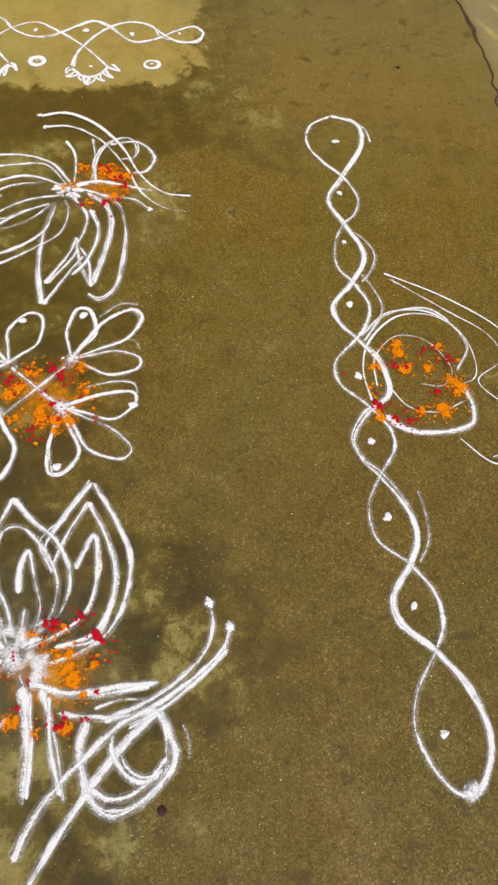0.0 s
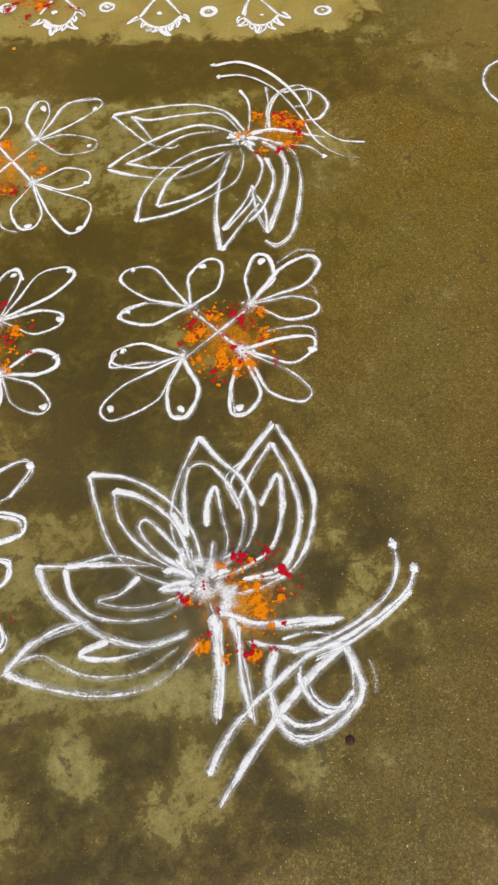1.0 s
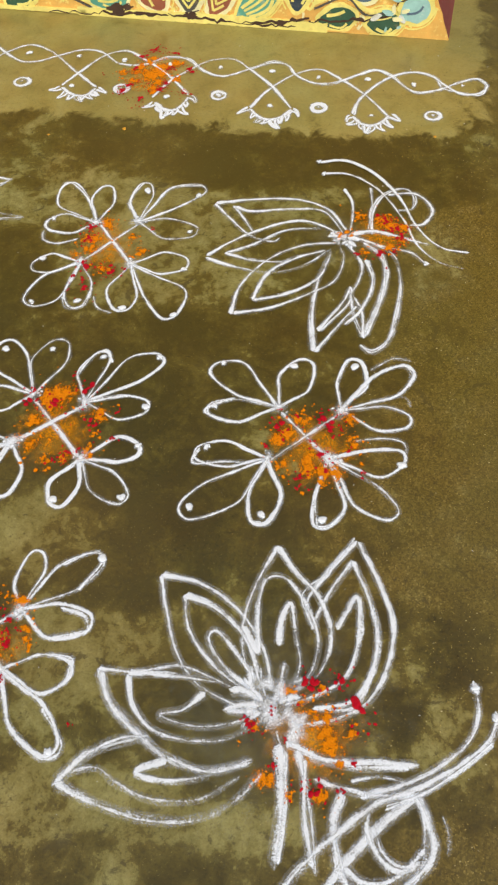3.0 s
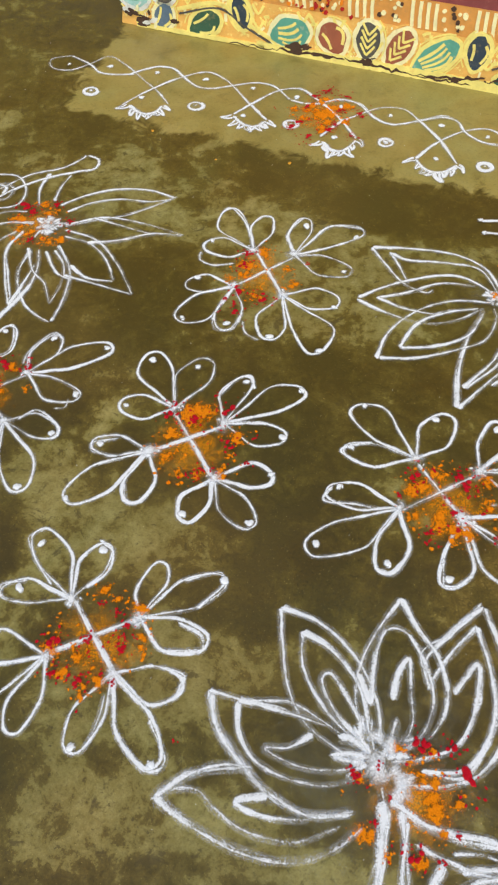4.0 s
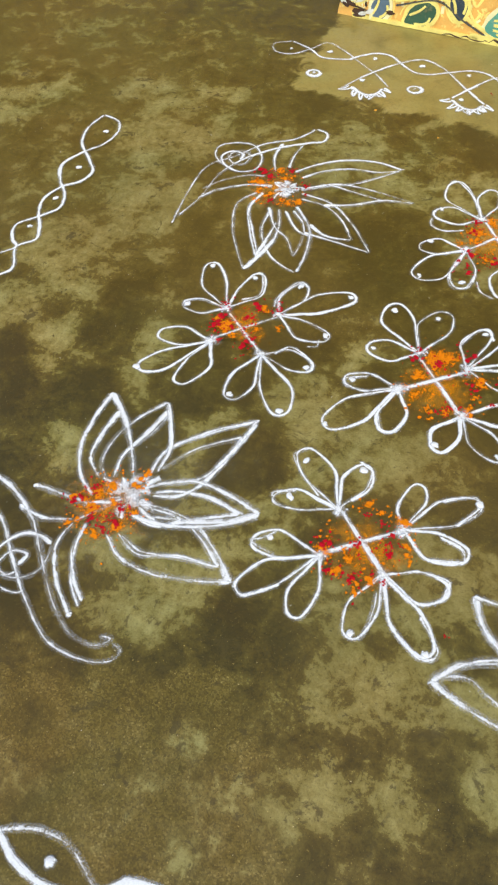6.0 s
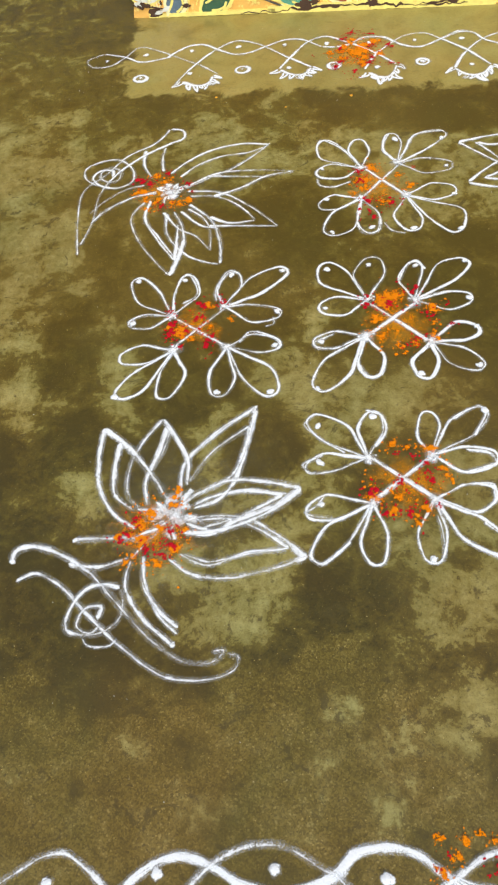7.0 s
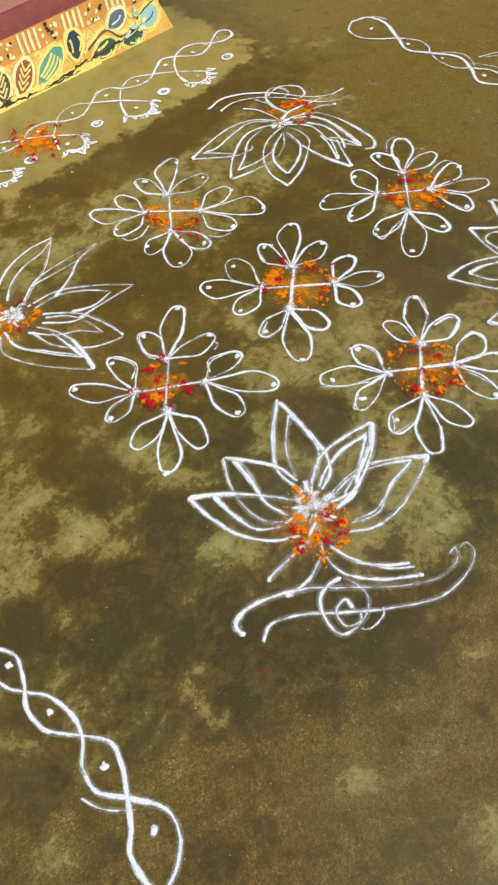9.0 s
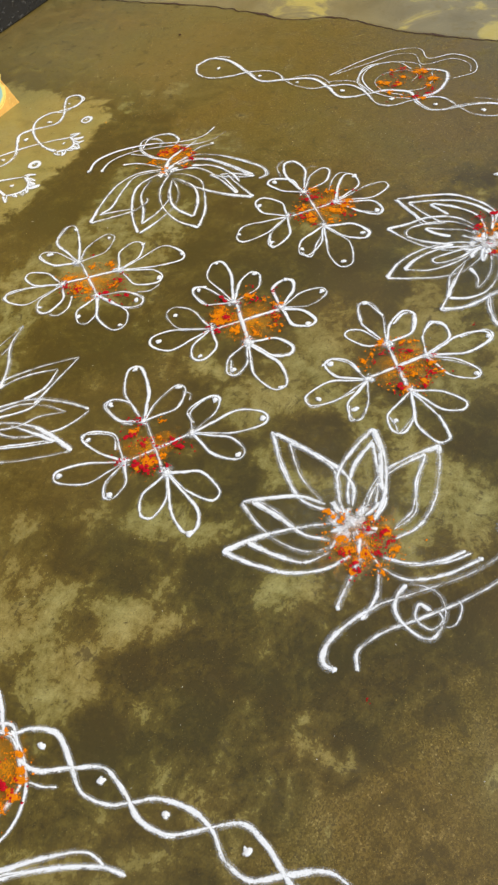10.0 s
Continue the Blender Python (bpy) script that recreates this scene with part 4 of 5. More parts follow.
dab(flower_w, "dot", -40, 132, 6.5)
dab(flower_w, "dot", 50, 142, 6.5)
dab(flower_w, "dot", 148, 147, 6.5)
dab(flower_w, "dot", 140, 38, 6.5)
dab(flower_w, "dot", 138, -44, 6.5)
dab(flower_w, "dot", 132, -150, 6.5)
dab(flower_w, "dot", 39, -148, 6.5)
dab(flower_w, "dot", -129, 22, 6.5)
dab(flower_w, "dot", -140, -152, 6.5)
powder(flower_w, "orange_powder", (-39, -8, 21), (-16, -18, 10), (12, 63, 13), (16, 10, 8), (-57, 11, 11), (55, 27, 5))
powder(flower_w, "red_powder", (-50, 14, 10), (-55, -15, 9), (-3, 59, 10), (41, 66, 8), (13, -38, 11), (-6, 27, 7), (-60, 45, 6), (-32, -45, 5), (24, -20, 7), (-26, -2, 6))

flower_n = motif("flower_drawing", -0.000, 0.401, "white chalk-powder flower with thin orange and red powder at its centre", "powder drawing", "petalled flower drawings")
line(flower_n, "cross_line", 11.5, -32, 35, 48, -61)
line(flower_n, "cross_line", 11.5, -39, -56, 38, 43)
petal(flower_n, 9.5, -40, 39, -125, 80, -125, 140, -79, 114)
petal(flower_n, 9.5, -40, 39, -66, 102, -44, 141, -21, 95)
petal(flower_n, 9.5, -40, 39, -104, 57, -134, 28, -79, 10)
dab(flower_n, "hub", -40, 39, 13)
petal(flower_n, 9.5, 36, 48, 9, 100, 27, 155, 48, 122)
petal(flower_n, 9.5, 36, 48, 79, 144, 140, 152, 96, 90)
petal(flower_n, 9.5, 36, 48, 89, 62, 149, 31, 89, 10)
dab(flower_n, "hub", 36, 48, 13)
petal(flower_n, 9.5, 47, -58, 100, -24, 147, -46, 102, -76)
petal(flower_n, 9.5, 47, -58, 88, -134, 145, -172, 155, -111)
petal(flower_n, 9.5, 47, -58, 18, -121, 53, -168, 74, -133)
dab(flower_n, "hub", 47, -58, 13)
petal(flower_n, 9.5, -43, -60, -102, -45, -131, -80, -88, -90)
petal(flower_n, 9.5, -43, -60, -104, -103, -112, -168, -62, -152)
petal(flower_n, 9.5, -43, -60, -54, -138, -26, -169, -11, -111)
dab(flower_n, "hub", -43, -60, 13)
dab(flower_n, "dot", -123, 42, 6.5)
dab(flower_n, "dot", 36, 132, 6.5)
dab(flower_n, "dot", 134, 127, 6.5)
dab(flower_n, "dot", 135, 30, 6.5)
dab(flower_n, "dot", 141, -62, 6.5)
dab(flower_n, "dot", 145, -167, 6.5)
dab(flower_n, "dot", 55, -160, 6.5)
dab(flower_n, "dot", -25, -152, 6.5)
dab(flower_n, "dot", -105, -162, 6.5)
dab(flower_n, "dot", -116, -59, 6.5)
powder(flower_n, "orange_powder", (-38, 3, 21), (3, -75, 13), (38, 4, 12), (59, -27, 10), (-17, 37, 21), (-52, -44, 10), (-36, -29, 14))
powder(flower_n, "red_powder", (-44, 25, 7), (-40, -6, 8), (-30, -74, 10), (15, -80, 8), (-47, -97, 5), (-21, -123, 8), (67, 29, 4), (39, -74, 4), (-29, -104, 5))

flower_s = motif("flower_drawing", -0.004, -0.343, "white chalk-powder flower with scattered orange and crimson powder at its centre", "powder drawing", "petalled flower drawings")
line(flower_s, "cross_line", 11.5, -49, 39, 44, -39)
line(flower_s, "cross_line", 11.5, -49, -39, 45, 41)
petal(flower_s, 9.5, -53, 40, -126, 77, -146, 124, -85, 105)
petal(flower_s, 9.5, -53, 40, -68, 98, -40, 133, -27, 92)
petal(flower_s, 9.5, -53, 40, -124, 50, -153, 20, -104, 17)
dab(flower_s, "hub", -53, 40, 13)
petal(flower_s, 9.5, 47, 43, 27, 78, 46, 130, 64, 104)
petal(flower_s, 9.5, 47, 43, 84, 112, 138, 131, 115, 81)
petal(flower_s, 9.5, 47, 43, 101, 57, 147, 35, 92, 10)
dab(flower_s, "hub", 47, 43, 13)
petal(flower_s, 9.5, 44, -39, 93, -13, 138, -29, 105, -63)
petal(flower_s, 9.5, 44, -39, 80, -108, 140, -130, 116, -77)
petal(flower_s, 9.5, 44, -39, 15, -99, 33, -146, 56, -96)
dab(flower_s, "hub", 44, -39, 13)
petal(flower_s, 9.5, -49, -44, -121, -28, -151, -59, -103, -72)
petal(flower_s, 9.5, -49, -44, -122, -84, -139, -142, -87, -110)
petal(flower_s, 9.5, -49, -44, -70, -114, -48, -149, -31, -96)
dab(flower_s, "hub", -49, -44, 13)
dab(flower_s, "dot", -132, 105, 6.5)
dab(flower_s, "dot", -43, 122, 6.5)
dab(flower_s, "dot", -130, 33, 6.5)
dab(flower_s, "dot", -127, -46, 6.5)
dab(flower_s, "dot", 34, -141, 6.5)
dab(flower_s, "dot", 136, -129, 6.5)
dab(flower_s, "dot", 139, 129, 6.5)
powder(flower_s, "orange_powder", (-15, 67, 11), (45, 50, 11), (-50, -37, 15), (-8, -27, 13), (-15, -60, 11), (30, -52, 13), (16, -71, 9), (66, 15, 11), (11, 57, 7))
powder(flower_s, "red_powder", (-46, -24, 9), (-8, -12, 6), (-8, 44, 5), (15, 41, 5), (39, -6, 7), (37, 24, 6), (-31, -62, 6), (2, -61, 7), (30, -44, 4), (151, -94, 3), (50, -51, 5))

flower_e = motif("flower_drawing", 0.395, 0.009, "white chalk-powder flower with thick orange and red powder at its centre", "powder drawing", "petalled flower drawings")
line(flower_e, "cross_line", 11.5, -47, 49, 33, -27)
line(flower_e, "cross_line", 11.5, -53, -40, 43, 57)
petal(flower_e, 9.5, -51, 56, -119, 138, -166, 126, -120, 73)
petal(flower_e, 9.5, -51, 56, -58, 119, -17, 153, -10, 93)
petal(flower_e, 9.5, -51, 56, -121, 65, -160, 41, -109, 22)
dab(flower_e, "hub", -51, 56, 13)
petal(flower_e, 9.5, 43, 61, 32, 112, 58, 163, 79, 111)
petal(flower_e, 9.5, 43, 61, 92, 134, 145, 151, 126, 99)
petal(flower_e, 9.5, 43, 61, 109, 76, 149, 52, 100, 31)
dab(flower_e, "hub", 43, 61, 13)
petal(flower_e, 9.5, 33, -27, 92, -6, 143, -13, 111, -49)
petal(flower_e, 9.5, 33, -27, 111, -68, 134, -112, 77, -102)
petal(flower_e, 9.5, 33, -27, 20, -95, 33, -140, 62, -105)
dab(flower_e, "hub", 33, -27, 13)
petal(flower_e, 9.5, -56, -36, -123, -12, -166, -39, -114, -58)
petal(flower_e, 9.5, -56, -36, -147, -93, -166, -143, -89, -114)
petal(flower_e, 9.5, -56, -36, -76, -100, -54, -146, -28, -95)
dab(flower_e, "hub", -56, -36, 13)
dab(flower_e, "dot", -150, 132, 6.5)
dab(flower_e, "dot", -37, 139, 6.5)
dab(flower_e, "dot", 58, 148, 6.5)
dab(flower_e, "dot", -149, 48, 6.5)
dab(flower_e, "dot", -149, -27, 6.5)
dab(flower_e, "dot", -156, -130, 6.5)
dab(flower_e, "dot", -53, -129, 6.5)
dab(flower_e, "dot", 33, -127, 6.5)
dab(flower_e, "dot", 139, -25, 6.5)
powder(flower_e, "orange_powder", (-18, 39, 14), (-37, 2, 17), (61, 55, 15), (66, 7, 11), (0, -45, 24), (34, -50, 17), (-39, -43, 9), (26, -60, 12))
powder(flower_e, "red_powder", (-43, 23, 9), (18, 39, 8), (31, 30, 9), (2, 0, 4), (20, -24, 7), (-58, -14, 5), (-3, -65, 6), (32, -50, 4), (49, 23, 4), (84, -45, 4), (-22, 40, 5), (62, -12, 4))

lotus_se = motif("lotus_drawing", 0.391, -0.387, "large white chalk-powder lotus with looped stem and orange powder", "powder drawing", "lotus drawings")
line(lotus_se, "petal_line", 10, -170, 160, -153, 110, -129, 57, -98, 22, -52, 3, -22, -4)
line(lotus_se, "petal_line", 10, -170, 160, -112, 153, -54, 119, -16, 70, -2, 23)
line(lotus_se, "petal_line", 10, -134, 136, -117, 86, -74, 42, -31, 19)
line(lotus_se, "petal_line", 10, -134, 134, -93, 123, -44, 86, -17, 31)
line(lotus_se, "petal_line", 10, -24, 23, -63, 46, -91, 82, -84, 91, -58, 70, -21, 31)
line(lotus_se, "petal_line", 10, -19, 222, -43, 154, -50, 103, -42, 62, -17, 23)
line(lotus_se, "petal_line", 10, -19, 222, 12, 185, 45, 154, 66, 104, 56, 55, 28, 24)
line(lotus_se, "petal_line", 10, -50, 103, -25, 70, -32, 120, -27, 171, -7, 176, 22, 150, 47, 104, 45, 55, 24, 24)
line(lotus_se, "petal_line", 10, 0, 81, 0, 120, 8, 141, 21, 95, 30, 63, 24, 31)
line(lotus_se, "petal_line", 10, 88, 242, 52, 189, 30, 145, 39, 112)
line(lotus_se, "petal_line", 10, 88, 242, 122, 181, 142, 129, 138, 72, 116, 25, 80, 1, 30, -14)
line(lotus_se, "petal_line", 10, 83, 212, 53, 154, 38, 108)
line(lotus_se, "petal_line", 10, 83, 212, 107, 163, 123, 112, 119, 64, 97, 25, 50, 9)
line(lotus_se, "petal_line", 10, 72, 112, 84, 139, 94, 159, 99, 96, 86, 52, 50, 24, 14, 8)
line(lotus_se, "petal_line", 10, -225, 23, -174, 25, -123, 40, -77, 30, -23, 11)
line(lotus_se, "petal_line", 10, -185, 22, -136, 25, -69, 26)
line(lotus_se, "petal_line", 13, -225, 23, -198, -18, -156, -50, -110, -75, -59, -79, -11, -59)
line(lotus_se, "petal_line", 10, -185, 21, -172, -14, -143, -41, -98, -49, -48, -41, -14, -19)
line(lotus_se, "petal_line", 10, -82, 11, -106, -13, -134, -23, -93, -31, -50, -23, -22, -11)
line(lotus_se, "petal_line", 14, -243, -118, -216, -84, -177, -58, -141, -50)
line(lotus_se, "petal_line", 14, -243, -118, -187, -135, -116, -143, -61, -132, -22, -104, 1, -73)
line(lotus_se, "petal_line", 10, -234, -105, -197, -94, -170, -107, -126, -119, -70, -112, -24, -80)
line(lotus_se, "petal_line", 10, -113, -75, -147, -93, -107, -96, -59, -84)
line(lotus_se, "stem_line", 14, 18, -36, 27, -100, 27, -173)
line(lotus_se, "stem_line", 9, 25, -44, 32, -107, 31, -166)
line(lotus_se, "stem_line", 11, 38, -40, 59, -99, 74, -172)
line(lotus_se, "stem_line", 10, 49, -50, 55, -113, 70, -165)
line(lotus_se, "stem_line", 12, 23, -33, 74, -48, 130, -43, 183, -40)
line(lotus_se, "stem_line", 10, 53, -50, 116, -51, 172, -41)
line(lotus_se, "stem_line", 12, 60, -71, 102, -77, 144, -78, 179, -73)
line(lotus_se, "stem_line", 8, 102, -69, 137, -59, 172, -61)
line(lotus_se, "stem_line", 10, 134, -87, 179, -66, 229, -32, 262, 0, 273, 31)
line(lotus_se, "stem_line", 7, 144, -94, 186, -71, 236, -34, 268, -2)
line(lotus_se, "stem_line", 10, 116, -84, 165, -64, 208, -37, 242, 0, 251, 34, 246, 61)
line(lotus_se, "stem_line", 13, 179, -66, 196, -103, 193, -137, 170, -169, 137, -184, 109, -176, 93, -145, 89, -109, 96, -81)
line(lotus_se, "stem_line", 9, 184, -76, 190, -113, 185, -151, 150, -180, 120, -182)
line(lotus_se, "stem_line", 12, 128, -97, 127, -118, 141, -142, 164, -154, 188, -140)
line(lotus_se, "stem_line", 9, 134, -111, 145, -138, 170, -149, 192, -127)
line(lotus_se, "stem_line", 11, 103, -158, 124, -170, 150, -167, 177, -149)
line(lotus_se, "stem_line", 13, 21, -230, 39, -190, 70, -149, 103, -117, 137, -87, 179, -69)
line(lotus_se, "stem_line", 13, 35, -264, 65, -215, 103, -159, 144, -110, 182, -75)
dab(lotus_se, "dot", 246, 60, 6)
dab(lotus_se, "dot", 272, 27, 6)
line(lotus_se, "end_dab", 15, 244, 69, 246, 60, 249, 50)
line(lotus_se, "end_dab", 13, 270, 36, 273, 28, 272, 18)
smudge(lotus_se, 0, 0, 44)
powder(lotus_se, "orange_powder", (-17, -22, 10), (4, -76, 13), (73, -28, 18), (88, -50, 11), (68, -89, 12), (33, -93, 7), (51, 1, 11), (20, 23, 8), (57, 32, 8), (102, -13, 9), (39, 16, 7), (69, 1, 8))
powder(lotus_se, "red_powder", (49, 39, 9), (100, 17, 11), (82, 48, 6), (-21, -22, 6), (11, -65, 5), (64, -85, 7), (106, -49, 4), (96, -81, 3), (23, -33, 3), (3, 0, 4))

lotus_ne = motif("lotus_drawing", 0.421, 0.438, "white chalk-powder lotus with curling stamens and orange-red powder", "powder drawing", "lotus drawings")
line(lotus_ne, "petal_line", 9, -252, 72, -180, 89, -96, 94, -43, 72, -5, 19)
line(lotus_ne, "petal_line", 9, -214, 66, -187, 57, -116, 68, -53, 68, -10, 12)
line(lotus_ne, "petal_line", 9, -252, 72, -216, 33, -171, -8, -130, -16, -122, -6)
line(lotus_ne, "petal_line", 9, -218, 70, -190, 32, -166, -5)
line(lotus_ne, "petal_line", 9, -246, -62, -210, -25, -153, 16, -93, 41, -41, 27, 1, -10)
line(lotus_ne, "petal_line", 9, -246, -66, -184, -85, -124, -90, -76, -71, -29, -24)
line(lotus_ne, "petal_line", 9, -215, -53, -169, -27, -112, 15, -51, 25)
line(lotus_ne, "petal_line", 9, -215, -53, -166, -66, -106, -66)
line(lotus_ne, "petal_line", 9, -181, -194, -175, -129, -136, -62, -79, -22, -19, -10)
line(lotus_ne, "petal_line", 9, -178, -191, -118, -173, -53, -132, -16, -100, -6, -45, -14, -20)
line(lotus_ne, "petal_line", 9, -150, -159, -133, -97, -92, -57, -38, -30)
line(lotus_ne, "petal_line", 9, -149, -160, -91, -138, -45, -99, -28, -38)
line(lotus_ne, "petal_line", 12, -35, -258, -46, -178, -43, -99, -28, -31)
line(lotus_ne, "petal_line", 9, -35, -258, -2, -197, 25, -153)
line(lotus_ne, "petal_line", 9, -34, -215, 5, -140, 11, -114, 20, -179, 40, -223)
line(lotus_ne, "petal_line", 9, 1, -15, 27, -60, 23, -101, 10, -134)
line(lotus_ne, "petal_line", 9, 40, -223, 34, -166, 19, -134)
line(lotus_ne, "petal_line", 9, 32, -46, 47, -101, 30, -166, 7, -198)
line(lotus_ne, "petal_line", 12, 40, -223, 62, -141, 71, -75, 56, -33, 26, -4)
line(lotus_ne, "petal_line", 9, 36, -235, 55, -250, 77, -230, 91, -168, 93, -89, 76, -34, 41, -4)
line(lotus_ne, "stamen_line", 12, 0, 11, 61, -12, 110, -23, 135, -49)
line(lotus_ne, "stamen_line", 12, 0, 14, 40, 25, 100, 11, 140, 0)
line(lotus_ne, "stamen_line", 8, -73, 204, -28, 213, 26, 186, 80, 121, 120, 37, 160, -5, 207, -14)
line(lotus_ne, "stamen_line", 8, -61, 171, -16, 172, 38, 138, 90, 60, 120, -7, 159, -43, 198, -54)
line(lotus_ne, "stamen_line", 8, -20, 133, -3, 101, 2, 55, 0, 19)
line(lotus_ne, "stamen_line", 8, 27, 139, 34, 84, 30, 25)
line(lotus_ne, "stamen_line", 8, 38, 17, 34, 84, 59, 130, 90, 141, 111, 120, 105, 89, 75, 83)
line(lotus_ne, "stamen_line", 12, 59, 122, 111, 128, 141, 88, 126, 51, 100, 45)
dab(lotus_ne, "dot", -73, 204, 6)
dab(lotus_ne, "dot", -61, 171, 6)
dab(lotus_ne, "dot", 135, -47, 6)
smudge(lotus_ne, -8, 4, 20)
powder(lotus_ne, "orange_powder", (-10, 12, 10), (14, 62, 10), (60, 61, 28), (80, 38, 22), (90, 8, 10), (71, -19, 10), (31, -32, 6))
powder(lotus_ne, "red_powder", (60, 49, 8), (77, 31, 8), (88, 9, 8), (56, -33, 8), (16, -36, 5), (81, -23, 5), (44, 61, 5))

lotus_nw = motif("lotus_drawing", -0.447, 0.393, "white chalk-powder lotus with a spiral stem and red-orange centre", "powder drawing", "lotus drawings")
line(lotus_nw, "petal_line", 9, -4, 65, 32, 107, 80, 141, 148, 159, 208, 151)
line(lotus_nw, "petal_line", 9, 17, 51, 54, 90, 105, 117, 164, 126, 205, 145)
line(lotus_nw, "petal_line", 9, 34, 9, 81, 40, 130, 68, 189, 126, 208, 151)
line(lotus_nw, "petal_line", 9, 31, 13, 98, 56, 171, 61, 267, 50)
line(lotus_nw, "petal_line", 12, 95, -21, 151, 2, 206, 38, 267, 50)
line(lotus_nw, "petal_line", 9, 77, 48, 143, 41, 208, 35)
line(lotus_nw, "petal_line", 9, 38, 1, 108, -9, 173, -58, 234, -126)
line(lotus_nw, "petal_line", 9, 91, -115, 167, -120, 234, -126)
line(lotus_nw, "petal_line", 9, 30, -64, 78, -113, 110, -123)
line(lotus_nw, "petal_line", 9, 44, -16, 102, -22, 149, -53, 188, -104)
line(lotus_nw, "petal_line", 9, 93, -86, 136, -108, 188, -104)
line(lotus_nw, "petal_line", 9, 2, -70, 9, -135, 55, -200, 92, -222, 122, -231)
line(lotus_nw, "petal_line", 9, 45, -45, 99, -101, 122, -170, 122, -231)
line(lotus_nw, "petal_line", 9, -7, -66, 32, -121, 69, -147, 101, -191)
line(lotus_nw, "petal_line", 9, 45, -56, 82, -92, 98, -139, 101, -191)
line(lotus_nw, "petal_line", 9, -51, -26, -74, -74, -50, -150, -6, -218, 25, -258)
line(lotus_nw, "petal_line", 9, -39, -23, -45, -78, -13, -147, 30, -215)
line(lotus_nw, "petal_line", 12, 25, -258, 37, -211, 44, -152, 33, -101, 15, -63)
line(lotus_nw, "petal_line", 9, 30, -215, 30, -160, 27, -105)
line(lotus_nw, "stem_line", 9, -133, 64, -136, 85, -162, 88, -177, 66, -159, 38, -116, 25, -87, 45, -92, 88, -128, 124, -168, 120, -198, 96, -193, 64, -164, 35)
line(lotus_nw, "stem_line", 9, -171, -185, -188, -78, -190, 20, -151, 70, -107, 136, -48, 180, -20, 229)
line(lotus_nw, "stem_line", 9, -171, -157, -156, -84, -153, 7, -125, 73, -76, 131, -17, 174, 13, 193, 8, 221, -20, 229)
line(lotus_nw, "stem_line", 11, -158, 59, -160, 80, -141, 96, -118, 81, -119, 54, -139, 47, -160, 60)
line(lotus_nw, "stem_line", 9, -166, -58, -138, -17, -92, 21, -57, 30)
line(lotus_nw, "stem_line", 9, -160, -89, -131, -49, -75, -8, -27, 1)
line(lotus_nw, "stem_line", 9, -42, 50, -66, 102, -68, 154)
line(lotus_nw, "stem_line", 9, -20, 73, -27, 125, -24, 161)
smudge(lotus_nw, 0, 0, 27)
powder(lotus_nw, "orange_powder", (-63, 5, 14), (-25, -25, 14), (-32, 55, 12), (-13, 34, 12), (37, -30, 13), (17, -42, 12), (-49, -18, 9))
powder(lotus_nw, "red_powder", (-65, 43, 14), (-43, 28, 9), (-9, 62, 8), (39, 22, 7), (-11, -48, 7), (48, -4, 5), (-84, 30, 5))

lotus_sw = motif("lotus_drawing", -0.358, -0.404, "white chalk-powder lotus with spiral stem and orange powder heap", "powder drawing", "lotus drawings")
line(lotus_sw, "petal_line", 11, 117, 209, 48, 153, 4, 92, 3, 36)
line(lotus_sw, "petal_line", 11, 109, 171, 47, 116, 15, 61)
line(lotus_sw, "petal_line", 11, 109, 171, 102, 110, 85, 53, 62, 25, 27, 12)
line(lotus_sw, "petal_line", 11, 117, 209, 105, 135, 84, 73, 36, 37)
line(lotus_sw, "petal_line", 13, 195, 45, 129, 60, 79, 61, 34, 39, 8, 17)
line(lotus_sw, "petal_line", 13, 195, 45, 155, 10, 101, -18, 51, -31, 14, -32)
line(lotus_sw, "petal_line", 11, 167, 34, 110, 43, 56, 33, 24, 16)
line(lotus_sw, "petal_line", 11, 167, 34, 103, -3, 44, -24)
line(lotus_sw, "petal_line", 13, 205, -75, 157, -34, 114, -7, 62, -1, 28, -6)
line(lotus_sw, "petal_line", 13, 205, -75, 152, -94, 90, -108, 33, -102, -5, -75)
line(lotus_sw, "petal_line", 11, 177, -60, 133, -28, 84, -8, 39, -9)
line(lotus_sw, "petal_line", 11, 177, -60, 115, -69, 58, -81, 17, -68)
line(lotus_sw, "petal_line", 11, -38, 189, -11, 148, 12, 100, 14, 53)
line(lotus_sw, "petal_line", 11, -38, 189, -69, 138, -84, 86, -78, 37, -52, 9)
line(lotus_sw, "petal_line", 11, -28, 174, -38, 121, -54, 61, -47, 28)
line(lotus_sw, "petal_line", 13, -138, 172, -100, 141, -73, 112, -37, 64, -12, 22)
line(lotus_sw, "petal_line", 11, -138, 172, -139, 113, -129, 53, -98, 3, -59, -24)
line(lotus_sw, "petal_line", 11, -106, 142, -109, 88, -102, 40, -66, 8)
line(lotus_sw, "stem_line", 14, -46, -38, -101, -39, -155, -41)
line(lotus_sw, "stem_line", 12, -64, -73, -112, -88, -157, -82)
line(lotus_sw, "stem_line", 13, -247, -79, -242, -61, -216, -53, -169, -69, -122, -98, -73, -148, -9, -209, 38, -236, 76, -234, 89, -218, 70, -220)
line(lotus_sw, "stem_line", 10, -234, -112, -206, -99, -167, -117, -116, -164, -57, -215, 12, -257, 72, -259, 106, -244, 109, -225, 93, -222)
line(lotus_sw, "stem_line", 10, -72, -124, -67, -172, -98, -194, -142, -187, -137, -145, -115, -120, -72, -124)
line(lotus_sw, "stem_line", 10, -98, -173, -96, -152, -120, -156, -127, -183, -105, -193, -92, -180)
line(lotus_sw, "stem_line", 10, -42, -66, -38, -117, -7, -161, 21, -186)
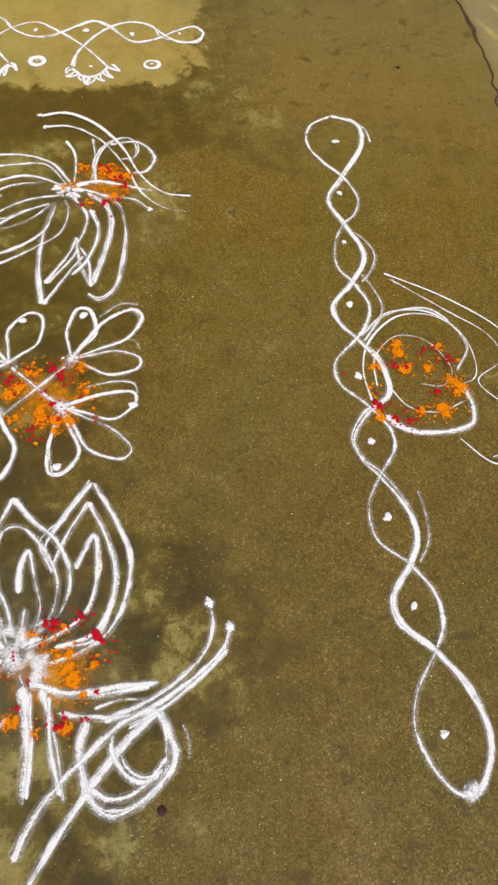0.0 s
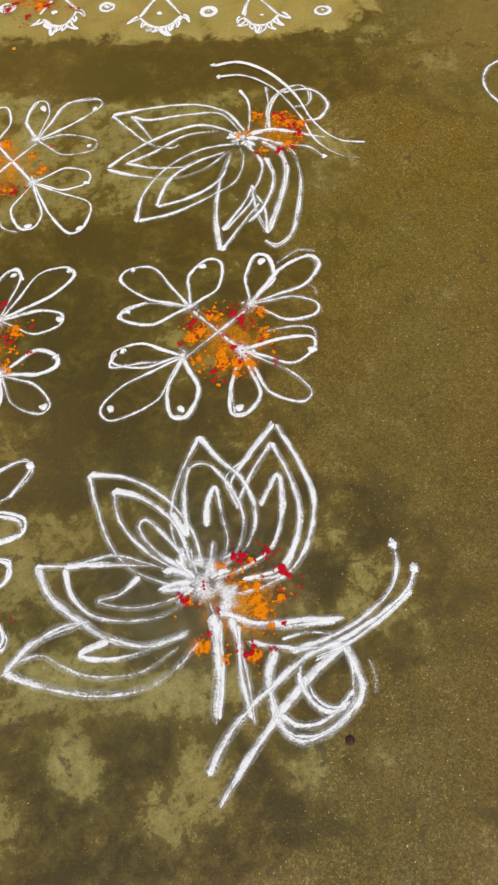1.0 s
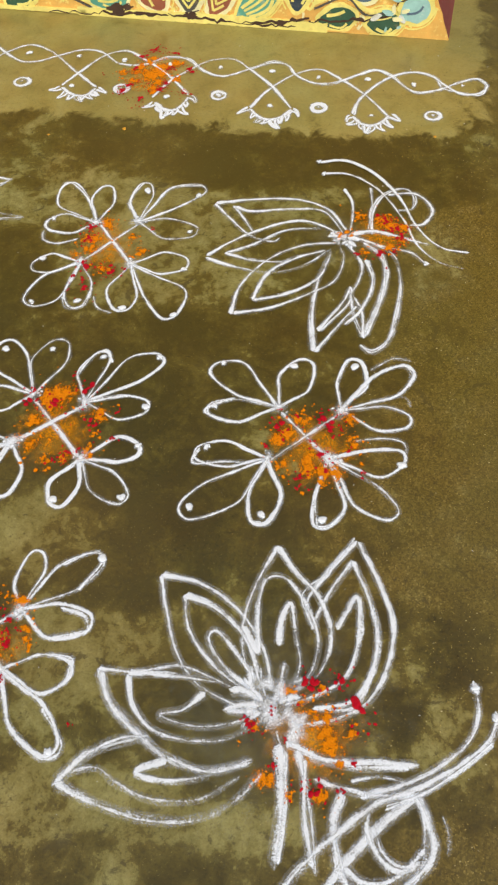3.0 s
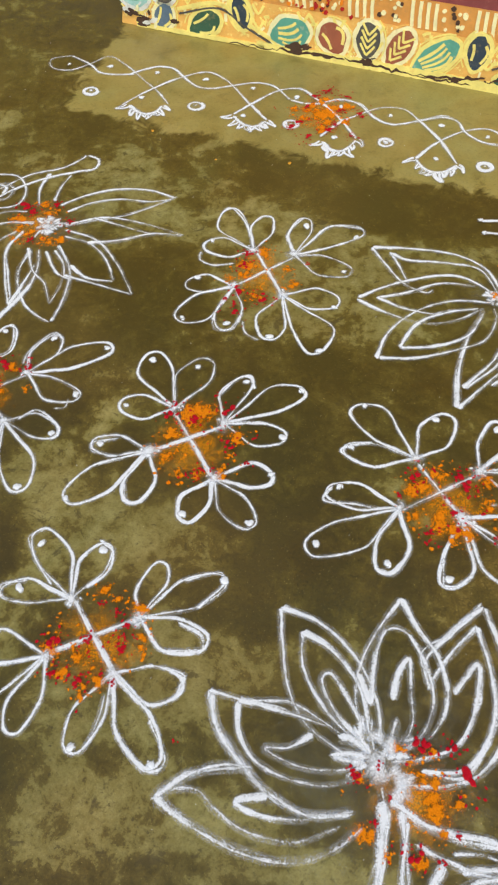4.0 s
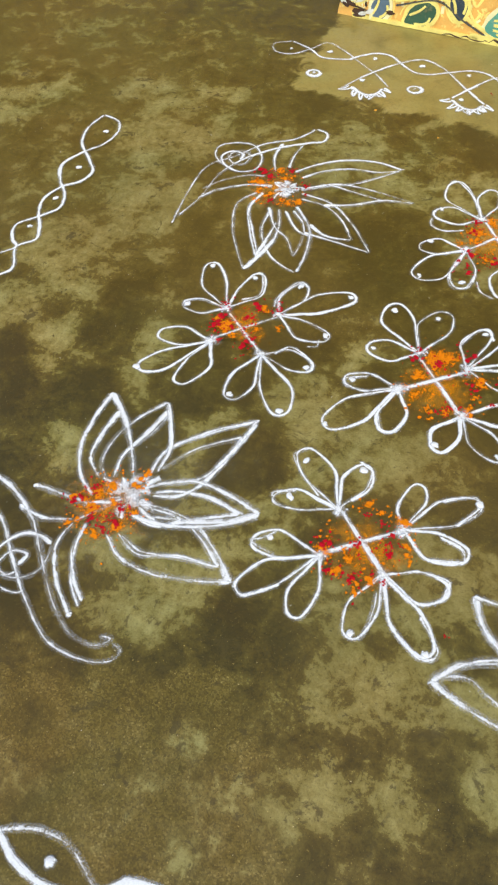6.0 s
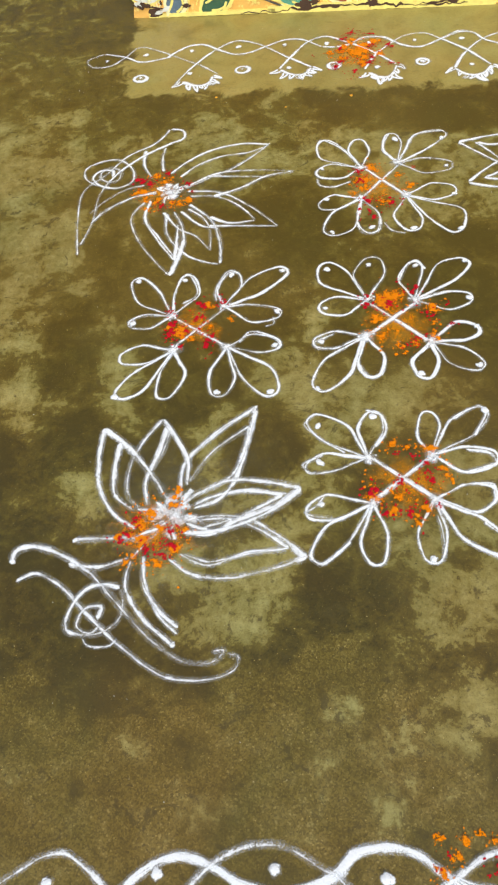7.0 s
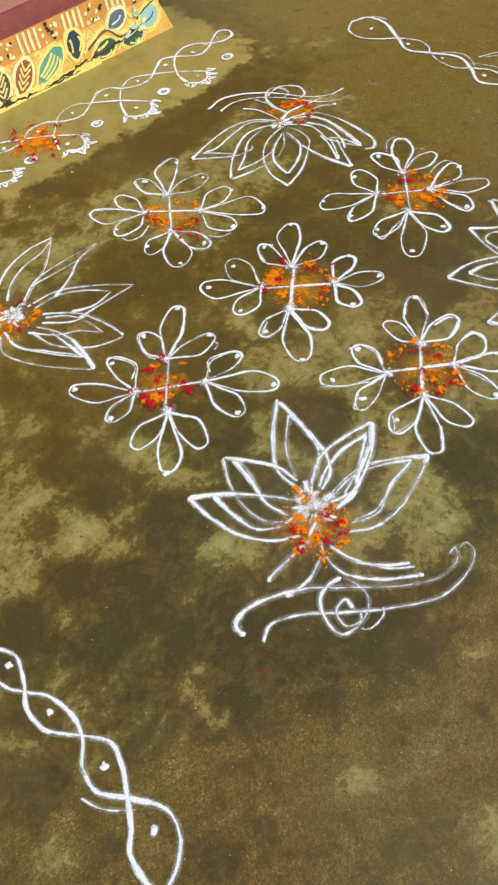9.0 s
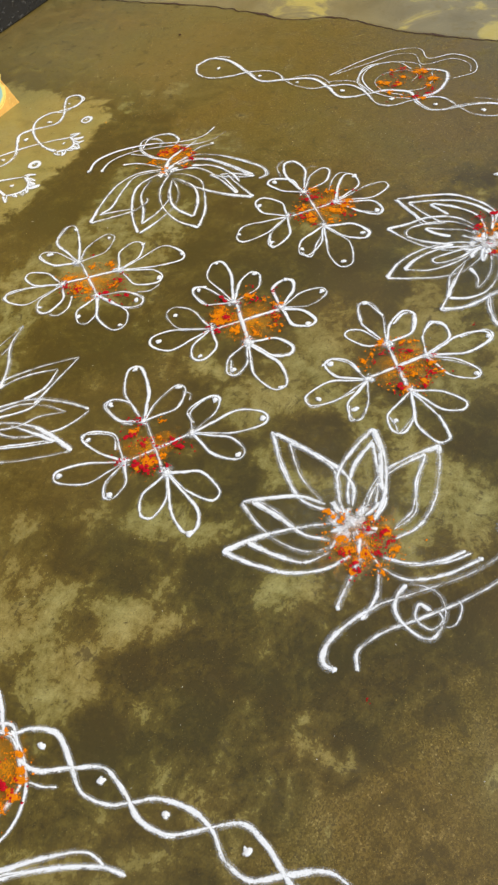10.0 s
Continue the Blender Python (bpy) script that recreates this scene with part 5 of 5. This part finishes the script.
line(lotus_sw, "stem_line", 10, -61, -76, -65, -117, -38, -165, 15, -211)
line(lotus_sw, "stem_line", 10, -25, -30, -62, -75)
smudge(lotus_sw, 0, 0, 44)
dab(lotus_sw, "dot", -153, -42, 5)
dab(lotus_sw, "dot", -246, -78, 5)
dab(lotus_sw, "dot", 15, -211, 5)
powder(lotus_sw, "orange_powder", (-46, 2, 17), (-46, -31, 23), (7, -65, 13), (-24, -86, 16), (-3, 37, 11), (-64, -80, 9), (-80, -32, 13), (-17, -22, 10), (3, 15, 8), (16, -26, 7), (-9, 18, 6))
powder(lotus_sw, "red_powder", (-61, -6, 6), (-78, -42, 8), (-6, -51, 8), (-6, -26, 6), (-39, -62, 6), (-11, -68, 6), (-267, -138, 3))

chain_e = motif("chain_drawing", 0.892, -0.045, "twisted white chalk-powder rope line with dots inside each loop", "powder drawing", "rope line drawings")
line(chain_e, "strand", 11, 5, 684, -36, 655, -46, 607, -20, 553, 11, 515, 32, 457, 19, 417, 0, 398, -21, 347, -22, 295, -2, 264, 20, 209, 4, 162, -9, 145, -49, 95, -45, 58, -6, 16, 22, -30, 22, -59, -6, -104, -28, -150, -23, -202, 16, -239, 45, -286, 46, -325, 31, -358, -2, -410, -10, -457, 12, -510, 33, -528, 52, -528)
line(chain_e, "strand", 11, 5, 684, 53, 665, 57, 608, 11, 515, -22, 457, 0, 398, 25, 321, -2, 264, -41, 209, -31, 174, -9, 145, 22, 94, 28, 41, -8, 5, -35, -39, -27, -77, -6, -104, 27, -161, 32, -204, 16, -239, -12, -284, -9, -315, 31, -358, 66, -413, 80, -468, 64, -509, 44, -531)
dab(chain_e, "dot", 8, 612, 6)
dab(chain_e, "dot", 0, 474, 6)
dab(chain_e, "dot", -5, 352, 6)
dab(chain_e, "dot", -12, 215, 6)
dab(chain_e, "dot", -14, 73, 6)
dab(chain_e, "dot", -11, -45, 6)
dab(chain_e, "dot", -3, -168, 6)
dab(chain_e, "dot", 13, -297, 6)
dab(chain_e, "dot", 24, -460, 6)
dab(chain_e, "dot", 48, -521, 10)
dab(chain_e, "dot", 42, -527, 10)
line(chain_e, "swirl_line", 5, 0, 26, -6, 84, 10, 139, 64, 190, 121, 190, 161, 154, 174, 103, 167, 65, 132, 49)
line(chain_e, "swirl_line", 5, 12, 52, 15, 105, 53, 148, 94, 144, 121, 115, 133, 76, 115, 52, 79, 56)
line(chain_e, "swirl_line", 5, 30, 51, 55, 14, 97, 3, 145, 23)
line(chain_e, "swirl_line", 14, 18, 0, 48, -26, 99, -32, 146, -18, 153, 12, 146, 49)
line(chain_e, "swirl_line", 5, 53, 282, 152, 224, 229, 155, 249, 96, 205, 55, 243, -3, 226, -64, 170, -88, 121, -42)
line(chain_e, "swirl_line", 5, 62, 269, 141, 203, 206, 146, 217, 100, 171, 58, 220, -11, 202, -62, 162, -78)
line(chain_e, "swirl_line", 5, -2, 150, 52, 198, 122, 194, 167, 130, 140, 78)
powder(chain_e, "orange_powder", (12, 87, 11), (66, 83, 14), (132, 49, 21), (9, 2, 12), (107, 8, 16), (97, 82, 11), (71, 4, 11), (54, 127, 15), (119, 126, 9), rubbed=False)
powder(chain_e, "red_powder", (94, 119, 6), (8, 22, 9), (132, 98, 7), (40, 89, 6), (62, 88, 5), (103, 39, 6), (34, -6, 7), (55, -13, 7), (70, -1, 3), (-38, 76, 3))

chain_w = motif("chain_drawing", -0.889, -0.214, "twisted white chalk-powder rope line beside an orange swirl", "powder drawing", "rope line drawings")
line(chain_w, "strand", 11, -71, 724, -79, 667, -62, 609, -11, 557, 22, 518, 15, 479, -13, 448, -27, 400, -11, 355, 20, 311, 33, 278, 9, 244, 39, 182, -6, 124, 15, 96, 27, 56, 3, 13, -24, -27, -19, -73, -1, -100, 18, -131, 25, -178, 16, -215, -9, -250, -14, -287, 12, -326, 40, -374, 33, -412, 3, -440, -31, -452)
line(chain_w, "strand", 11, -71, 724, -24, 711, -3, 672, -9, 619, -34, 580, -56, 519, -28, 466, 6, 430, 23, 385, -1, 344, -32, 301, -12, 262, 9, 244, -29, 187, 8, 126, -26, 81, -29, 52, -1, 4, 18, -38, 3, -83, -16, -119, -15, -165, 17, -210, 42, -249, 33, -288, 12, -326, -9, -361, -28, -381, -35, -416, -31, -452)
dab(chain_w, "dot", -31, 664, 6)
dab(chain_w, "dot", -16, 523, 6)
dab(chain_w, "dot", -4, 409, 6)
dab(chain_w, "dot", -3, 308, 6)
dab(chain_w, "dot", 2, 65, 6)
dab(chain_w, "dot", 1, -42, 6)
dab(chain_w, "dot", 5, -148, 6)
dab(chain_w, "dot", 14, -270, 6)
dab(chain_w, "dot", 11, -384, 8)
dab(chain_w, "dot", 5, 184, 6)
line(chain_w, "swirl_line", 10, -53, 175, -14, 151, -7, 118, -27, 85, -59, 60, -104, 67, -121, 117)
line(chain_w, "swirl_line", 8, 1, 121, -24, 77, -61, 46, -97, 36, -133, 43, -161, 83)
line(chain_w, "swirl_line", 10, -193, 55, -160, 20, -118, -26, -83, -79, -88, -115)
line(chain_w, "swirl_line", 10, -198, 50, -167, 15, -119, -47, -87, -110, -82, -142)
powder(chain_w, "orange_powder", (-8, 123, 9), (-26, 91, 10), (-47, 70, 13), (-79, 66, 16), (-96, 84, 17), (-38, 143, 15))
powder(chain_w, "red_powder", (-68, 79, 8), (-77, 88, 11), (-55, 123, 13), (-18, 131, 5))

chain_s = motif("chain_drawing", -0.268, -0.889, "thick twisted white chalk-powder rope line with elongated dots", "powder drawing", "rope line drawings")
line(chain_s, "strand", 13, -284, -43, -245, -20, -208, 3, -182, 7, -151, -10, -120, -34, -79, -49, -40, -37, 0, 0, 44, 21, 90, 21, 134, -2, 148, -7, 168, -24, 219, -34, 258, -24, 285, -8, 327, 19, 353, 24)
line(chain_s, "strand", 13, -284, -43, -254, -63, -206, -74, -130, -47, -84, -7, -43, 9, 0, 0, 39, -20, 89, -25, 148, -5, 169, 16, 209, 26, 245, 19, 279, -6, 315, -25, 346, -29)
dab(chain_s, "dot", -66, -11, 8)
dab(chain_s, "dot", 76, -3, 8)
dab(chain_s, "dot", 207, -9, 8)
dab(chain_s, "dot", -198, -26, 8)
powder(chain_s, "orange_powder", (270, 35, 5), (303, 37, 6), (273, -3, 8), (320, 42, 3), (287, 15, 6), (335, 35, 5), rubbed=False)
powder(chain_s, "red_powder", (335, 5, 7), (264, 4, 3), (281, 18, 3))
line(chain_s, "swirl_line", 12, 280, 0, 304, -11, 335, -15)

border = motif("border_drawing", 0.006, 0.899, "white chalk-powder interlaced border with fringed bowls along the step", "powder drawing", "")
line(border, "strand", 10.5, -680, 74, -720, 47, -701, 13, -656, 15, -622, 51, -591, 94, -544, 74, -476, 25, -422, -14, -379, -56)
line(border, "strand", 10.5, -680, 74, -622, 51, -577, 23, -504, 38, -512, 35, -461, 83, -421, 84, -383, 55, -339, 28, -307, 31, -262, 56, -215, 80, -174, 75, -124, 34)
line(border, "strand", 10.5, -90, 28, -60, 37, -16, 66, 25, 58, 71, 18, 111, 3, 167, 33, 212, 58, 244, 50, 267, 16, 306, -8, 341, -6, 396, 27, 430, 45, 461, 26, 512, -24, 567, -11, 602, 16, 636, 25, 656, 6, 642, -22, 608, -28, 574, -3, 547, 26, 504, 40, 457, 17, 406, -52, 392, -107)
line(border, "strand", 10.5, -485, -101, -464, -54, -431, 2, -384, 60, -340, 90, -286, 69, -220, 7, -150, -56)
line(border, "strand", 10.5, -124, 34, -90, 28)
line(border, "strand", 10.5, -227, -54, -194, 7, -157, 62, -116, 80, -71, 53, -6, -1, 52, -70)
line(border, "strand", 10.5, -24, -83, 4, -21, 34, 16, 76, 55, 124, 63, 168, 27, 219, -26, 269, -100)
line(border, "strand", 10.5, 184, -101, 215, -37, 266, 22, 312, 40, 350, 16, 414, -43, 465, -110)
bowl(border, -464, -80, -412, -102, -391, -64)
bowl(border, -226, -58, -179, -86, -150, -56)
bowl(border, -15, -95, 27, -120, 52, -70)
bowl(border, 184, -101, 230, -135, 269, -100)
bowl(border, 393, -111, 429, -140, 466, -105)
ring(border, -319, -44, 15)
ring(border, -96, -54, 15)
ring(border, 113, -64, 15)
ring(border, 323, -91, 15)
ring(border, 550, -101, 15)
ring(border, -571, -52, 15)
dab(border, "dot", -569, 54, 6.5)
dab(border, "dot", -452, 58, 6.5)
dab(border, "dot", -334, 61, 6.5)
dab(border, "dot", -217, 54, 6.5)
dab(border, "dot", -112, 47, 6.5)
dab(border, "dot", -9, 37, 6.5)
dab(border, "dot", 102, 33, 6.5)
dab(border, "dot", 213, 26, 6.5)
dab(border, "dot", 313, 9, 6.5)
dab(border, "dot", 415, 10, 6.5)
dab(border, "dot", 509, -2, 6.5)
dab(border, "dot", -449, -47, 6.5)
dab(border, "dot", -205, -53, 6.5)
dab(border, "dot", 5, -76, 6.5)
dab(border, "dot", 224, -93, 6.5)
dab(border, "dot", 430, -111, 6.5)
dab(border, "dot", -668, 37, 5)
dab(border, "dot", 606, 0, 5)
powder(border, "orange_powder", (-69, 21, 27), (-16, -13, 29), (-25, -56, 17), (-43, -7, 37), (-9, 37, 24), (-74, -33, 18), (-109, 3, 12), (16, -19, 12), (-52, 56, 15))
powder(border, "red_powder", (-72, 60, 9), (-52, 83, 8), (-79, 12, 7), (-77, -44, 10), (-90, -67, 7), (-48, -87, 9), (-5, -33, 6), (-5, 75, 6), (42, 17, 10), (-5, 20, 6), (-13, -54, 7), (-41, -39, 3), (39, -66, 6), (-148, -7, 3))

# slips and brushed-away threads of powder
faint(flower_e, 117, 99, 140, 95, 148, 76)
faint(flower_e, 66, 7, 109, 17, 139, 13, 145, -10)
faint(flower_e, 81, 140, 117, 169, 146, 166)
faint(flower_n, -134, 11, -129, -12, -100, -21, -62, -5)
faint(flower_n, -2, -137, 12, -163, 40, -173)
faint(chain_e, 3, 387, 30, 360, 44, 321, 29, 282, 13, 263)
faint(chain_e, 15, 282, 37, 233, 40, 202, 18, 162, 1, 139)
faint(chain_e, 45, -126, 51, -170, 48, -205, 30, -238)
faint(chain_e, 27, 684, 67, 649, 75, 608)
faint(chain_w, -36, -277, -28, -300, -17, -319, 11, -347)
faint(chain_w, -47, 54, -43, 31, -33, 7)
faint(lotus_sw, -65, -202, -75, -212, -106, -212, -117, -200)
faint(flower_w, 117, 2, 134, 9, 132, 28)
faint(lotus_se, 209, -89, 217, -110, 216, -133)
# a stem gone over again from its far end
line(lotus_sw, "stem_line", 14, -155, -41, -128, -40, -46, -38)

# ---- small litter ----
MUD = paint("dark_mud", (0.05, 0.018, 0.012), (0.03, 0.015, 0.01), 0.9)
SCRAP = paint("orange_yellow_petal", (0.75, 0.36, 0.03), (0.8, 0.5, 0.1), 0.7)


def pebble(name, x, y, r, mat, label, category):
    bm = bmesh.new()
    bmesh.ops.create_icosphere(bm, subdivisions=2, radius=r)
    for v in bm.verts:
        v.co *= 1 + 0.35 * noise.noise(v.co / r * 1.2 + Vector((x * 9, y * 9, 0)))
        v.co.z = max(v.co.z * 0.45 + r * 0.3, 0.0003)
    ob = part(name, bm, mat)
    ob.location = (x, y, 0)
    return tagged(ob, label, category)


pebble("mud_clod", 0.576, -0.573, 0.0055, MUD, "small dark dried mud clod on concrete", "mud")
pebble("mud_clod", 1.055, 0.793, 0.004, MUD, "tiny dark mud clod on bare concrete", "mud")
for x, y, r in ((-0.053, 0.714, 0.0038), (-0.204, 0.685, 0.0024), (-0.37, 0.743, 0.0032), (0.562, 0.735, 0.0030)):
    pebble("petal_scrap", x, y, r, SCRAP, "shrivelled orange-yellow petal scrap on wet concrete", "petal")


def scatter(name, spots, mat, label):
    V, Fc = [], []
    for x, y, r, a0 in spots:
        b = len(V)
        for j in range(4):
            a = a0 + j * 1.571
            V.append((x + r * math.cos(a), y + r * math.sin(a) * 0.75, 0.0001))
        V.append((x + r * 0.2, y, r * 0.9))
        Fc += [(b + j, b + (j + 1) % 4, b + 4) for j in range(4)]
    ob = mesh_object(name, V, Fc, mat, uvs=[(0, 0.0)] * len(V))
    at = ob.data.attributes.new("load", "FLOAT", "POINT")
    at.data.foreach_set("value", np.full(len(V), 0.8, dtype=np.float32))
    return tagged(ob, label, "grit", kind="stuff")


def grit_scatter():
    """Loose sand where the skin is worn, a little of it elsewhere, and spilt chalk specks."""
    rng = np.random.default_rng(5)
    sandy, thin, chalk = [], [], []
    while len(sandy) < 20000:
        x, y = rng.uniform(-0.9, 1.2), rng.uniform(-1.0, 0.95)
        east = min(1.0, max(0.0, (x - 0.40) / 0.25))
        south = 0.15 * min(1.0, max(0.0, (-0.52 - y) / 0.12)) if -0.9 < x < 0.10 else 0.0
        patch = 0.55 + 0.9 * noise.noise((x * 6, y * 6, 4.2))
        if rng.random() < max(east, south) * patch:
            sandy.append((x, y, rng.uniform(0.0004, 0.0011) * (1.5 if rng.random() < 0.06 else 1.0), rng.uniform(0, 6)))
    for k in range(3000):
        thin.append((rng.uniform(-1.2, 1.3), rng.uniform(-1.0, 1.05), rng.uniform(0.0004, 0.0009), rng.uniform(0, 6)))
    for k in range(300):
        chalk.append((rng.uniform(-1.1, 1.2), rng.uniform(-0.9, 1.05), rng.uniform(0.0004, 0.001), rng.uniform(0, 6)))
    scatter("sand", sandy, GRAIN, "loose golden-brown sand over worn concrete")
    scatter("dust", thin, GRAIN, "sparse sand dust over damp concrete")
    scatter("chalk_dust", chalk, WHITE, "spilt white chalk dust on damp concrete")


grit_scatter()
